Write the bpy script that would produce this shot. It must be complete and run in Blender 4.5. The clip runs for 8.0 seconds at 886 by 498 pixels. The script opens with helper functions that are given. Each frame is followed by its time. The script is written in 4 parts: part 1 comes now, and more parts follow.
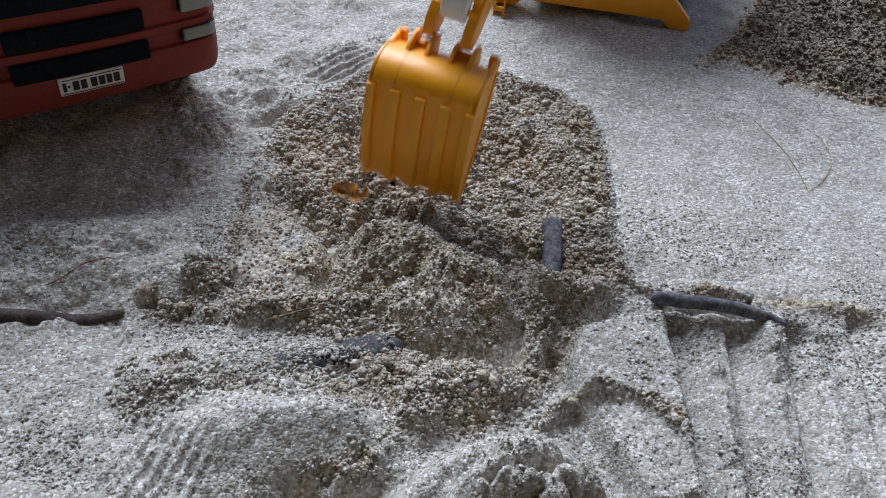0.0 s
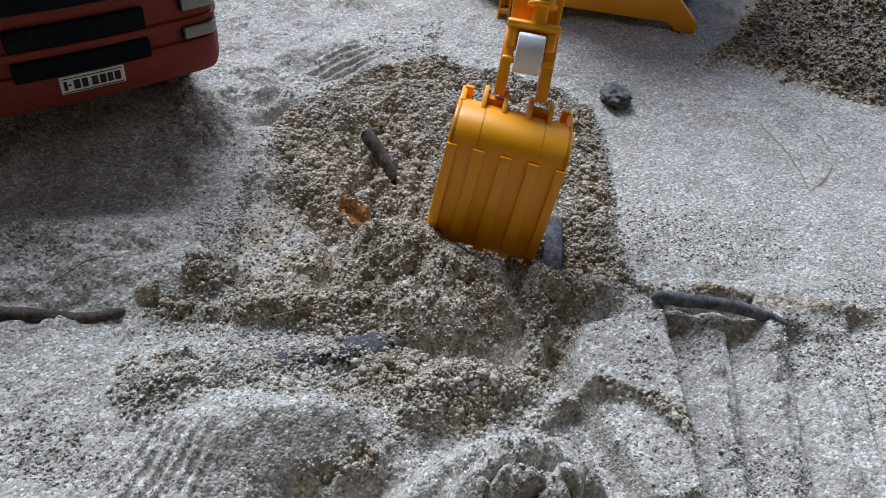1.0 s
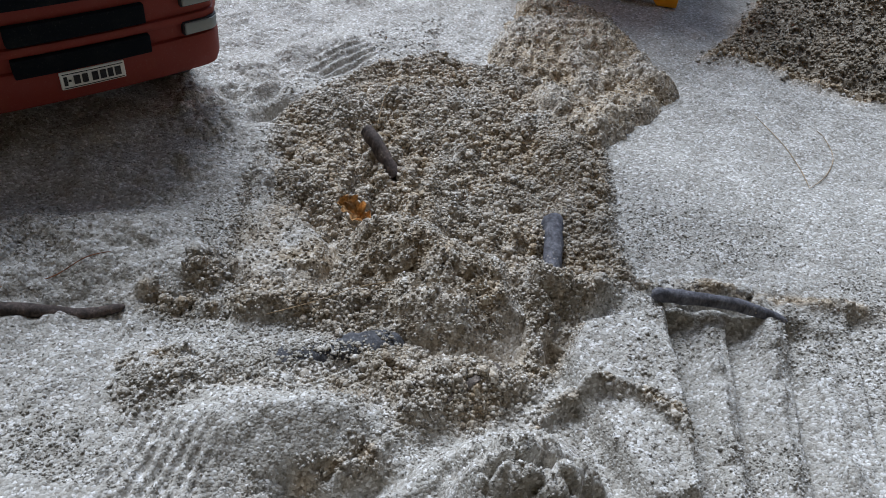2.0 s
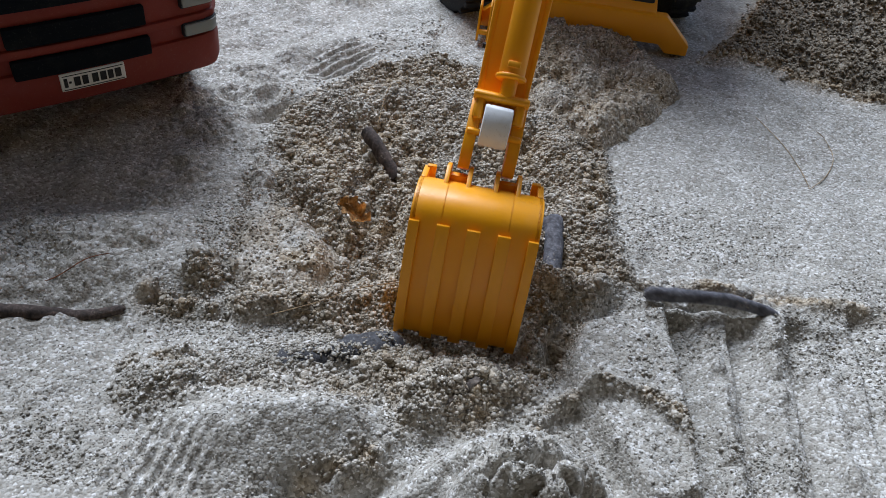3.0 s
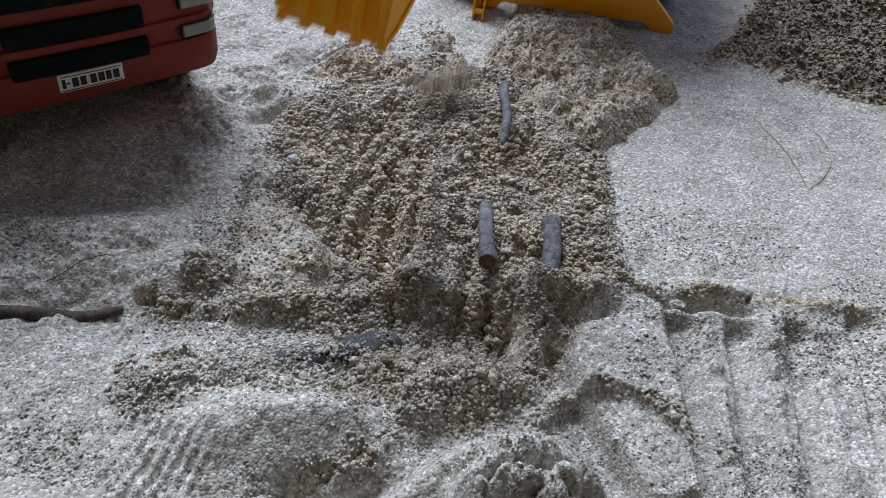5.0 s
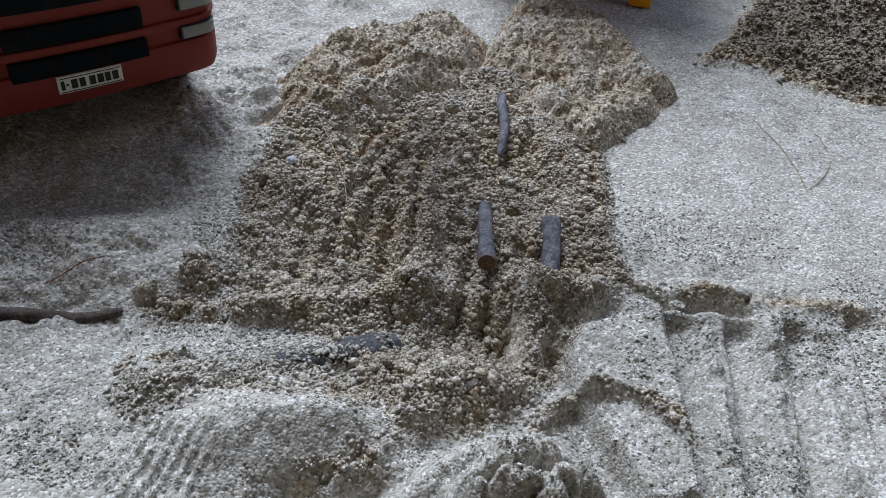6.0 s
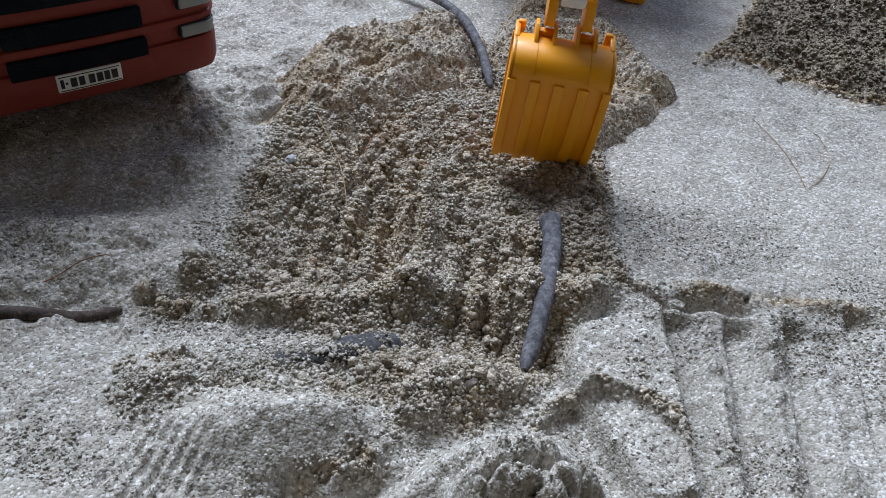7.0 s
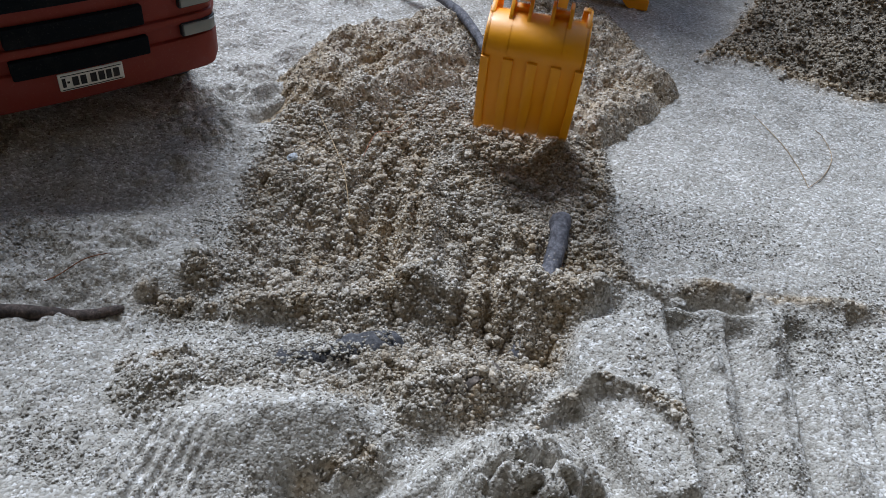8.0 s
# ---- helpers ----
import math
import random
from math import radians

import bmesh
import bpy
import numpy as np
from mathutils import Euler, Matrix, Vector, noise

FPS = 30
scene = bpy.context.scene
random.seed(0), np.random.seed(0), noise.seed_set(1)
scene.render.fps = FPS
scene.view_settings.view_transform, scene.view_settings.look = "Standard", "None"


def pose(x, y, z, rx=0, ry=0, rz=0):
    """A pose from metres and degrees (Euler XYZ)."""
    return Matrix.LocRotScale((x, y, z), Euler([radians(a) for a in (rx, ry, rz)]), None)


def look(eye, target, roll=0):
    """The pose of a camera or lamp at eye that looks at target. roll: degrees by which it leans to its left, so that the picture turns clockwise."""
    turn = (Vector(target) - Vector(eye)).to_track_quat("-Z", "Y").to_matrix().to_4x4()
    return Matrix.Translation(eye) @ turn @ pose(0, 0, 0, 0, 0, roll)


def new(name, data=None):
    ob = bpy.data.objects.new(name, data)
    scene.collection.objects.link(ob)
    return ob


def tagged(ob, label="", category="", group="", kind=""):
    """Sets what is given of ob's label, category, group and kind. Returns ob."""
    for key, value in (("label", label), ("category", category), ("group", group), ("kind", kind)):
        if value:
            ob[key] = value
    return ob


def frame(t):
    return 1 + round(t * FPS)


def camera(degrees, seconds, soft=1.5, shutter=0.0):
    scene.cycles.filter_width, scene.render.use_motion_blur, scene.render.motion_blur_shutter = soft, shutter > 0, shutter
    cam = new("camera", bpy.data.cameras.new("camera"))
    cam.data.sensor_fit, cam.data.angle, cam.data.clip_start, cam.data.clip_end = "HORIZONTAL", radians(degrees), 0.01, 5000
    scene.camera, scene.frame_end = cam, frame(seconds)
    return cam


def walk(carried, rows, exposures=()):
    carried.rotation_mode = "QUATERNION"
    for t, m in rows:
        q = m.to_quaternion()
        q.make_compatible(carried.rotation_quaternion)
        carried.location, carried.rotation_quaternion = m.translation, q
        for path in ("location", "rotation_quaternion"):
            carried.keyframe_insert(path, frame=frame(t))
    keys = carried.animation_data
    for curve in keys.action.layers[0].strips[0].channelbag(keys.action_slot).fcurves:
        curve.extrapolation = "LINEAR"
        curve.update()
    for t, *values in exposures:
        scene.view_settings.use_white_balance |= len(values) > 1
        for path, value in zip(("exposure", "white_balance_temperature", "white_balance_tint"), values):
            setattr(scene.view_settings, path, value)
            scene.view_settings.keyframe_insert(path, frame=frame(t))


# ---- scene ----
EYE = (0.0, -0.2894, 0.2442)
REST = look(EYE, (0.0, 0.0, 0.0), 7.0)
cam = camera(60.0, 8.0, soft=0.75, shutter=0.4)
SWAY = (
    (0.0, 0.2566, -0.0701, -0.158),
    (0.5, 0.1400, 0.0649, -0.142),
    (1.0, 0.1656, -0.0136, -0.084),
    (1.5, -0.1130, -0.0256, 0.112),
    (3.0, 0.0000, 0.0000, 0.000),
    (3.5, -0.0611, 0.0002, -0.004),
    (4.0, -0.0958, 0.0097, 0.071),
    (4.5, -0.0223, -0.0722, 0.031),
    (6.0, 0.1455, -0.1615, -0.119),
    (6.5, 0.1548, -0.1988, -0.123),
    (7.0, 0.0774, -0.2026, -0.061),
    (7.5, 0.0342, -0.1541, -0.087),
    (8.0, -0.0511, -0.0822, -0.113),
)
walk(cam, [(t, REST @ pose(0, 0, 0, tilt, pan, roll)) for t, tilt, pan, roll in SWAY])

# ---- world and light ----
SUN_AZ, SUN_EL = 117.0, 49.0
world = bpy.data.worlds.new("world")
scene.world = world
world.use_nodes = True
wn = world.node_tree
sky = wn.nodes.new("ShaderNodeTexSky")
sky.sky_type, sky.sun_disc = "NISHITA", False
sky.sun_elevation, sky.sun_rotation = radians(SUN_EL), radians(90 - SUN_AZ)
wn.links.new(sky.outputs[0], wn.nodes["Background"].inputs[0])
wn.nodes["Background"].inputs[1].default_value = 0.135
sun = new("sun", bpy.data.lights.new("sun", "SUN"))
sun.data.energy, sun.data.angle, sun.data.color = 5.0, radians(32), (0.75, 0.85, 1.0)
a, e = radians(SUN_AZ), radians(SUN_EL)
sun.matrix_world = look((math.cos(a) * math.cos(e), math.sin(a) * math.cos(e), math.sin(e)), (0, 0, 0))
scene.view_settings.exposure = -0.15

# ---- materials ----


def nodes(name, rough=0.6, metal=0.0):
    mat = bpy.data.materials.new(name)
    mat.use_nodes = True
    t = mat.node_tree
    b = t.nodes["Principled BSDF"]
    b.inputs["Roughness"].default_value, b.inputs["Metallic"].default_value = rough, metal
    return mat, t, b


def add(t, kind, **values):
    n = t.nodes.new(kind)
    for key, value in values.items():
        n.inputs[key].default_value = value
    return n


def ramp(t, source, stops):
    n = t.nodes.new("ShaderNodeValToRGB")
    while len(n.color_ramp.elements) < len(stops):
        n.color_ramp.elements.new(0.5)
    for el, (at, col) in zip(n.color_ramp.elements, stops):
        el.position, el.color = at, (*col, 1)
    t.links.new(source, n.inputs[0])
    return n.outputs[0]


def mix(t, fac, a, b, how="MIX"):
    n = t.nodes.new("ShaderNodeMix")
    n.data_type, n.blend_type = "RGBA", how
    for sock, v in ((n.inputs[0], fac), (n.inputs[6], a), (n.inputs[7], b)):
        if isinstance(v, bpy.types.NodeSocket):
            t.links.new(v, sock)
        elif isinstance(v, tuple):
            sock.default_value = (*v, 1)
        else:
            sock.default_value = v
    return n.outputs[2]


def sand(name, damp=None):
    """Coarse quartz sand: single grains of several colours, dry on top, damp where it was dug, and with shade put into
    the colour of the far heap.
    """
    mat, t, b = nodes(name, 0.85)
    co = t.nodes.new("ShaderNodeTexCoord").outputs["Object"]

    def tex(kind, **v):
        n = add(t, kind, **v)
        t.links.new(co, n.inputs["Vector"])
        return n
    grain = tex("ShaderNodeTexVoronoi", Scale=820.0)
    fine = tex("ShaderNodeTexVoronoi", Scale=1600.0)
    sep = t.nodes.new("ShaderNodeSeparateColor")
    t.links.new(grain.outputs["Color"], sep.inputs[0])
    dry = ramp(t, sep.outputs[0], [(0.0, (0.24, 0.215, 0.18)), (0.12, (0.345, 0.32, 0.28)), (0.48, (0.43, 0.405, 0.36)), (0.80, (0.52, 0.495, 0.455)), (0.94, (0.72, 0.70, 0.675))])
    wet = ramp(t, sep.outputs[0], [(0.0, (0.12, 0.078, 0.038)), (0.18, (0.265, 0.19, 0.11)), (0.55, (0.42, 0.325, 0.215)), (0.84, (0.53, 0.43, 0.305)), (0.95, (0.70, 0.625, 0.52))])
    blot = tex("ShaderNodeTexNoise", Scale=28.0, Detail=5.0, Roughness=0.6)
    if damp is None:
        at = t.nodes.new("ShaderNodeAttribute")
        at.attribute_name = "damp"
        fac = at.outputs["Fac"]
    else:
        fac = damp
    col = mix(t, fac, dry, wet)
    # Above 1 the colour darkens further: shade over the far heap put into it.
    if damp is None:
        over = t.nodes.new("ShaderNodeMath")
        over.operation, over.use_clamp = "SUBTRACT", True
        over.inputs[1].default_value = 1.0
        t.links.new(fac, over.inputs[0])
        heap_shade = ramp(t, sep.outputs[0], [(0.0, (0.06, 0.045, 0.03)), (0.2, (0.12, 0.095, 0.066)), (0.6, (0.19, 0.155, 0.112)), (0.95, (0.36, 0.32, 0.26))])
        col = mix(t, over.outputs[0], col, heap_shade)
    tone = ramp(t, blot.outputs[0], [(0.3, (0.80, 0.79, 0.77)), (0.7, (1.1, 1.1, 1.1))])
    col = mix(t, 1.0, col, tone, "MULTIPLY")
    t.links.new(col, b.inputs["Base Color"])
    gl = ramp(t, sep.outputs[1], [(0.0, (0.9, 0.9, 0.9)), (0.9, (0.75, 0.75, 0.75)), (0.97, (0.25, 0.25, 0.25))])
    t.links.new(gl, b.inputs["Roughness"])
    clod = tex("ShaderNodeTexNoise", Scale=420.0, Detail=4.0, Roughness=0.7)
    prev = None
    for src, dist, strength in ((clod.outputs[0], 0.0014, 0.3), (grain.outputs["Distance"], 0.0006, -0.7), (fine.outputs["Distance"], 0.0002, -0.5)):
        bump = add(t, "ShaderNodeBump", Distance=dist)
        bump.inputs["Strength"].default_value = abs(strength)
        bump.invert = strength < 0
        t.links.new(src, bump.inputs["Height"])
        if prev:
            t.links.new(prev, bump.inputs["Normal"])
        prev = bump.outputs[0]
    t.links.new(prev, b.inputs["Normal"])
    return mat


def plastic(name, col, rough=0.35, dust=0.25, dustcol=(0.42, 0.36, 0.28), tint=0.93):
    """Moulded toy plastic, scuffed, with sand dust caught on it."""
    mat, t, b = nodes(name, rough)
    co = t.nodes.new("ShaderNodeTexCoord").outputs["Object"]
    n1 = add(t, "ShaderNodeTexNoise", Scale=70.0, Detail=6.0, Roughness=0.65)
    n2 = add(t, "ShaderNodeTexNoise", Scale=900.0, Detail=2.0)
    n3 = add(t, "ShaderNodeTexNoise", Scale=25.0, Detail=3.0)
    for n in (n1, n2, n3):
        t.links.new(co, n.inputs["Vector"])
    base = mix(t, n3.outputs[0], tuple(c * tint for c in col), tuple(min(1, c * (2 - tint)) for c in col))
    mask = ramp(t, n1.outputs[0], [(0.52, (0, 0, 0)), (0.78, (dust, dust, dust))])
    speck = ramp(t, n2.outputs[0], [(0.62, (0, 0, 0)), (0.72, (dust, dust, dust))])
    both = mix(t, 1.0, mask, speck, "ADD")
    t.links.new(mix(t, both, base, dustcol), b.inputs["Base Color"])
    rg = ramp(t, n1.outputs[0], [(0.3, (rough, rough, rough)), (0.75, (min(1, rough + 0.3),) * 3)])
    t.links.new(rg, b.inputs["Roughness"])
    b.inputs["Specular IOR Level"].default_value = 0.45
    bump = add(t, "ShaderNodeBump", Distance=0.0001, Strength=0.25)
    t.links.new(n2.outputs[0], bump.inputs["Height"])
    t.links.new(bump.outputs[0], b.inputs["Normal"])
    return mat


def bark(name, c1, c2, c3):
    """Weathered bark, streaked along the stick, with sand stuck on it."""
    mat, t, b = nodes(name, 0.8)
    co = t.nodes.new("ShaderNodeTexCoord").outputs["Object"]
    mp = add(t, "ShaderNodeMapping", Scale=(1, 1, 0.18))
    t.links.new(co, mp.inputs[0])
    n1 = add(t, "ShaderNodeTexNoise", Scale=600.0, Detail=6.0, Roughness=0.7)
    t.links.new(mp.outputs[0], n1.inputs["Vector"])
    n2 = add(t, "ShaderNodeTexVoronoi", Scale=1500.0)
    n3 = add(t, "ShaderNodeTexNoise", Scale=90.0, Detail=3.0)
    n4 = add(t, "ShaderNodeTexNoise", Scale=190.0, Detail=4.0, Roughness=0.65)
    for n in (n2, n3, n4):
        t.links.new(co, n.inputs["Vector"])
    col = ramp(t, n1.outputs[0], [(0.3, c1), (0.52, c2), (0.72, c3)])
    grit = t.nodes.new("ShaderNodeMath")
    grit.operation = "MULTIPLY"
    s = t.nodes.new("ShaderNodeSeparateColor")
    t.links.new(n2.outputs["Color"], s.inputs[0])
    m1 = ramp(t, s.outputs[0], [(0.90, (0, 0, 0)), (1.0, (0.7, 0.7, 0.7))])
    m2 = ramp(t, n3.outputs[0], [(0.52, (0, 0, 0)), (0.66, (1, 1, 1))])
    t.links.new(m1, grit.inputs[0])
    t.links.new(m2, grit.inputs[1])
    worn = ramp(t, n4.outputs[0], [(0.34, (0.42, 0.40, 0.40)), (0.5, (0.95, 0.95, 0.95)), (0.66, (1.45, 1.42, 1.40))])
    col = mix(t, 1.0, col, worn, "MULTIPLY")
    t.links.new(mix(t, grit.outputs[0], col, (0.48, 0.42, 0.34)), b.inputs["Base Color"])
    bump = add(t, "ShaderNodeBump", Distance=0.0008, Strength=0.7)
    t.links.new(n1.outputs[0], bump.inputs["Height"])
    t.links.new(bump.outputs[0], b.inputs["Normal"])
    return mat


SAND = sand("sand")
YELLOW = plastic("yellow_plastic", (0.98, 0.385, 0.004), 0.28, 0.05)
WHITE = plastic("white_plastic", (0.80, 0.82, 0.84), 0.4, 0.3, (0.35, 0.33, 0.3))
BLACK = plastic("black_rubber", (0.018, 0.018, 0.02), 0.7, 0.35, (0.2, 0.18, 0.15))
RED = plastic("red_plastic", (0.20, 0.020, 0.010), 0.5, 0.15, (0.3, 0.16, 0.11))
DARK = plastic("dark_plastic", (0.012, 0.014, 0.018), 0.5, 0.15, (0.12, 0.1, 0.09))
SLOT = plastic("slot_black", (0.005, 0.007, 0.010), 0.85, 0.03)
SLOT.node_tree.nodes["Principled BSDF"].inputs["Specular IOR Level"].default_value = 0.15
GREY = plastic("grey_plastic", (0.30, 0.32, 0.33), 0.45, 0.2)
LAMP = plastic("lamp_plastic", (0.24, 0.26, 0.25), 0.22, 0.3, (0.25, 0.2, 0.17))
PLATE = plastic("plate_paper", (0.78, 0.77, 0.72), 0.5, 0.2, (0.45, 0.25, 0.2))
INK = plastic("ink", (0.012, 0.012, 0.014), 0.5, 0.1)
DECAL = plastic("red_decal", (0.42, 0.03, 0.03), 0.4, 0.2)
METAL = plastic("steel_ring", (0.45, 0.44, 0.42), 0.35, 0.3)
BARK = bark("grey_bark", (0.05, 0.049, 0.058), (0.125, 0.124, 0.142), (0.23, 0.228, 0.255))
BROWN = bark("brown_bark", (0.03, 0.022, 0.018), (0.085, 0.06, 0.05), (0.17, 0.13, 0.11))
WOOD = bark("split_wood", (0.06, 0.046, 0.036), (0.15, 0.12, 0.10), (0.27, 0.23, 0.20))
CUT = bark("cut_wood", (0.08, 0.045, 0.03), (0.14, 0.075, 0.045), (0.2, 0.12, 0.08))
LEAF = bark("dry_leaf", (0.45, 0.22, 0.07), (0.60, 0.36, 0.15), (0.70, 0.50, 0.30))
STRAW = bark("straw", (0.30, 0.20, 0.10), (0.42, 0.30, 0.17), (0.5, 0.38, 0.24))
RUST = bark("red_needle", (0.20, 0.07, 0.03), (0.32, 0.12, 0.05), (0.4, 0.18, 0.09))
CLUMP = bark("grey_clump", (0.08, 0.085, 0.085), (0.15, 0.155, 0.155), (0.23, 0.235, 0.23))
LOGBARK = bark("dusty_log", (0.022, 0.022, 0.026), (0.062, 0.062, 0.07), (0.15, 0.15, 0.155))
PEBBLE = bark("white_pebble", (0.42, 0.46, 0.5), (0.55, 0.6, 0.64), (0.7, 0.73, 0.76))
# Warm tan of the added light-blocking walls, chosen for its bounce.
PLASTER = plastic("plaster", (0.33, 0.27, 0.18), 0.9, 0.2)

# ---- building blocks ----


def part(name, bm, material, parent, label="", smooth=35):
    me = bpy.data.meshes.new(name)
    bmesh.ops.recalc_face_normals(bm, faces=bm.faces)
    bm.to_mesh(me)
    bm.free()
    me.materials.append(material)
    if smooth:
        me.shade_smooth()
        me.set_sharp_from_angle(angle=radians(smooth))
    ob = new(name, me)
    ob.parent = parent
    if label:
        tagged(ob, label)
    return ob


def box(lo, hi, bevel=0.0006, seg=2):
    bm = bmesh.new()
    bmesh.ops.create_cube(bm, size=1)
    for v in bm.verts:
        v.co = Vector([lo[i] + (v.co[i] + 0.5) * (hi[i] - lo[i]) for i in range(3)])
    if bevel:
        bmesh.ops.bevel(bm, geom=bm.edges[:], offset=bevel, segments=seg, affect="EDGES", profile=0.5)
    return bm


def slab(outline, lo, hi, axis="x", bevel=0.0005):
    """An outline in the plane across the axis, drawn out from lo to hi."""
    bm = bmesh.new()
    put = {"x": lambda u, v, w: (w, u, v), "y": lambda u, v, w: (u, w, v), "z": lambda u, v, w: (u, v, w)}[axis]
    a = [bm.verts.new(put(u, v, lo)) for u, v in outline]
    b = [bm.verts.new(put(u, v, hi)) for u, v in outline]
    n = len(a)
    bm.faces.new(a)
    bm.faces.new(b[::-1])
    for i in range(n):
        bm.faces.new((a[i], b[i], b[(i + 1) % n], a[(i + 1) % n]))
    bmesh.ops.recalc_face_normals(bm, faces=bm.faces)
    if bevel:
        sharp = [e for e in bm.edges if e.calc_face_angle(0) > radians(28)]
        bmesh.ops.bevel(bm, geom=sharp, offset=bevel, segments=2, affect="EDGES", profile=0.5)
    return bm


def rod(p, q, r, seg=20, r2=None, bevel=0.0):
    bm = bmesh.new()
    d = Vector(q) - Vector(p)
    m = Matrix.Translation((Vector(p) + Vector(q)) / 2) @ d.to_track_quat("Z", "Y").to_matrix().to_4x4()
    bmesh.ops.create_cone(bm, cap_ends=True, segments=seg, radius1=r, radius2=r if r2 is None else r2, depth=d.length, matrix=m)
    if bevel:
        ring = [e for e in bm.edges if e.calc_face_angle(0) > radians(50)]
        bmesh.ops.bevel(bm, geom=ring, offset=bevel, segments=2, affect="EDGES", profile=0.5)
    return bm


def joined(*bms):
    out = bmesh.new()
    for b in bms:
        me = bpy.data.meshes.new("tmp")
        b.to_mesh(me)
        b.free()
        out.from_mesh(me)
        bpy.data.meshes.remove(me)
    return out


# ---- sand ----


def rnd(ix, iy, seed):
    h = (ix.astype(np.int64) * 374761393 + iy.astype(np.int64) * 668265263 + seed * 974711) & 0xFFFFFFFF
    h = ((h ^ (h >> 13)) * 1274126177) & 0xFFFFFFFF
    return ((h ^ (h >> 16)) & 0xFFFF) / 65535.0


def value(x, y, size, seed):
    u, v = x / size, y / size
    i, j = np.floor(u), np.floor(v)
    f, g = u - i, v - j
    f, g = f * f * (3 - 2 * f), g * g * (3 - 2 * g)
    r = lambda a, b: rnd(i + a, j + b, seed)
    return (r(0, 0) * (1 - f) + r(1, 0) * f) * (1 - g) + (r(0, 1) * (1 - f) + r(1, 1) * f) * g - 0.5


def clods(x, y, size, seed):
    """Rounded lumps of damp sand lying in one another, 0 to 1."""
    u, v = x / size, y / size
    i, j = np.floor(u), np.floor(v)
    out = np.zeros_like(u)
    for a in (-1, 0, 1):
        for b in (-1, 0, 1):
            px = i + a + rnd(i + a, j + b, seed)
            py = j + b + rnd(i + a, j + b, seed + 7)
            r = 0.45 + 0.55 * rnd(i + a, j + b, seed + 13)
            d = 1 - ((u - px) ** 2 + (v - py) ** 2) / (r * r)
            out = np.maximum(out, np.sqrt(np.maximum(d, 0)) * r)
    return out


def crumble(x, y, seed=3):
    wx = x + 0.004 * value(x, y, 0.006, seed + 50)
    wy = y + 0.004 * value(x, y, 0.006, seed + 51)
    return 0.0048 * clods(wx, wy, 0.011, seed) + 0.0034 * clods(wx, wy, 0.0052, seed + 1) + 0.0024 * clods(wx, wy, 0.0027, seed + 2) + 0.010 * value(x, y, 0.02, seed + 3) - 0.0046


def crumbs(w, x, y, seed, floor=-1.0):
    """Weighted crumble, worked out only where the weight counts."""
    out = np.zeros_like(x)
    on = w > 0.004
    out[on] = w[on] * np.maximum(crumble(x[on], y[on], seed), floor)
    return out


def smooth(a, b, v):
    t = np.clip((v - a) / (b - a), 0, 1)
    return t * t * (3 - 2 * t)


def blob(x, y, cx, cy, rx, ry, turn=0.0, power=2.0):
    c, s = math.cos(radians(turn)), math.sin(radians(turn))
    u, v = ((x - cx) * c + (y - cy) * s) / rx, (-(x - cx) * s + (y - cy) * c) / ry
    return np.exp(-((u * u + v * v) ** (power / 2)))


def along(x, y, ax, ay, bx, by):
    """How far along the line a to b (0 to 1) and how far to its left."""
    dx, dy = bx - ax, by - ay
    n = math.hypot(dx, dy)
    return ((x - ax) * dx + (y - ay) * dy) / (n * n), (-(x - ax) * dy + (y - ay) * dx) / n


def furrow(x, y, ax, ay, bx, by, half, soft=0.12):
    s, d = along(x, y, ax, ay, bx, by)
    return np.exp(-((d / half) ** 2)) * smooth(-soft, soft, s) * smooth(1 + soft, 1 - soft, s)


def inside(x, y, pts, soft):
    """1 inside a convex-ish outline, with a ragged soft edge."""
    best = np.full_like(x, 1.0)
    hit = np.zeros_like(x, dtype=bool)
    dist = np.full_like(x, 9.0)
    for k, (ax, ay) in enumerate(pts):
        bx, by = pts[(k + 1) % len(pts)]
        cross = ((ay > y) != (by > y)) & (x < (bx - ax) * (y - ay) / (by - ay + 1e-12) + ax)
        hit ^= cross
        t = np.clip(along(x, y, ax, ay, bx, by)[0], 0, 1)
        dist = np.minimum(dist, np.hypot(x - ax - t * (bx - ax), y - ay - t * (by - ay)))
    return smooth(-soft, soft, np.where(hit, dist, -dist)) * best


DUG = (-0.0837, -0.0561), (-0.1001, -0.0349), (-0.1036, 0.0422), (-0.1072, 0.1141), (-0.0689, 0.1765), (-0.0184, 0.2116), (0.0220, 0.2006), (0.0532, 0.1840), (0.0825, 0.1605), (0.0893, 0.1077), (0.0870, 0.0262), (0.0936, -0.0075), (0.0615, -0.0399), (0.0579, -0.0644), (0.0430, -0.0852), (0.0207, -0.1054), (-0.0054, -0.1093), (-0.0274, -0.0813), (-0.0555, -0.0600)
FAR_HEAP = (0.1774, 0.2510), (0.2235, 0.3244), (0.2799, 0.4554), (0.4407, 0.7330), (0.5768, 0.5863), (0.3497, 0.2098), (0.2874, 0.2145), (0.2442, 0.2328), (0.2146, 0.2472)


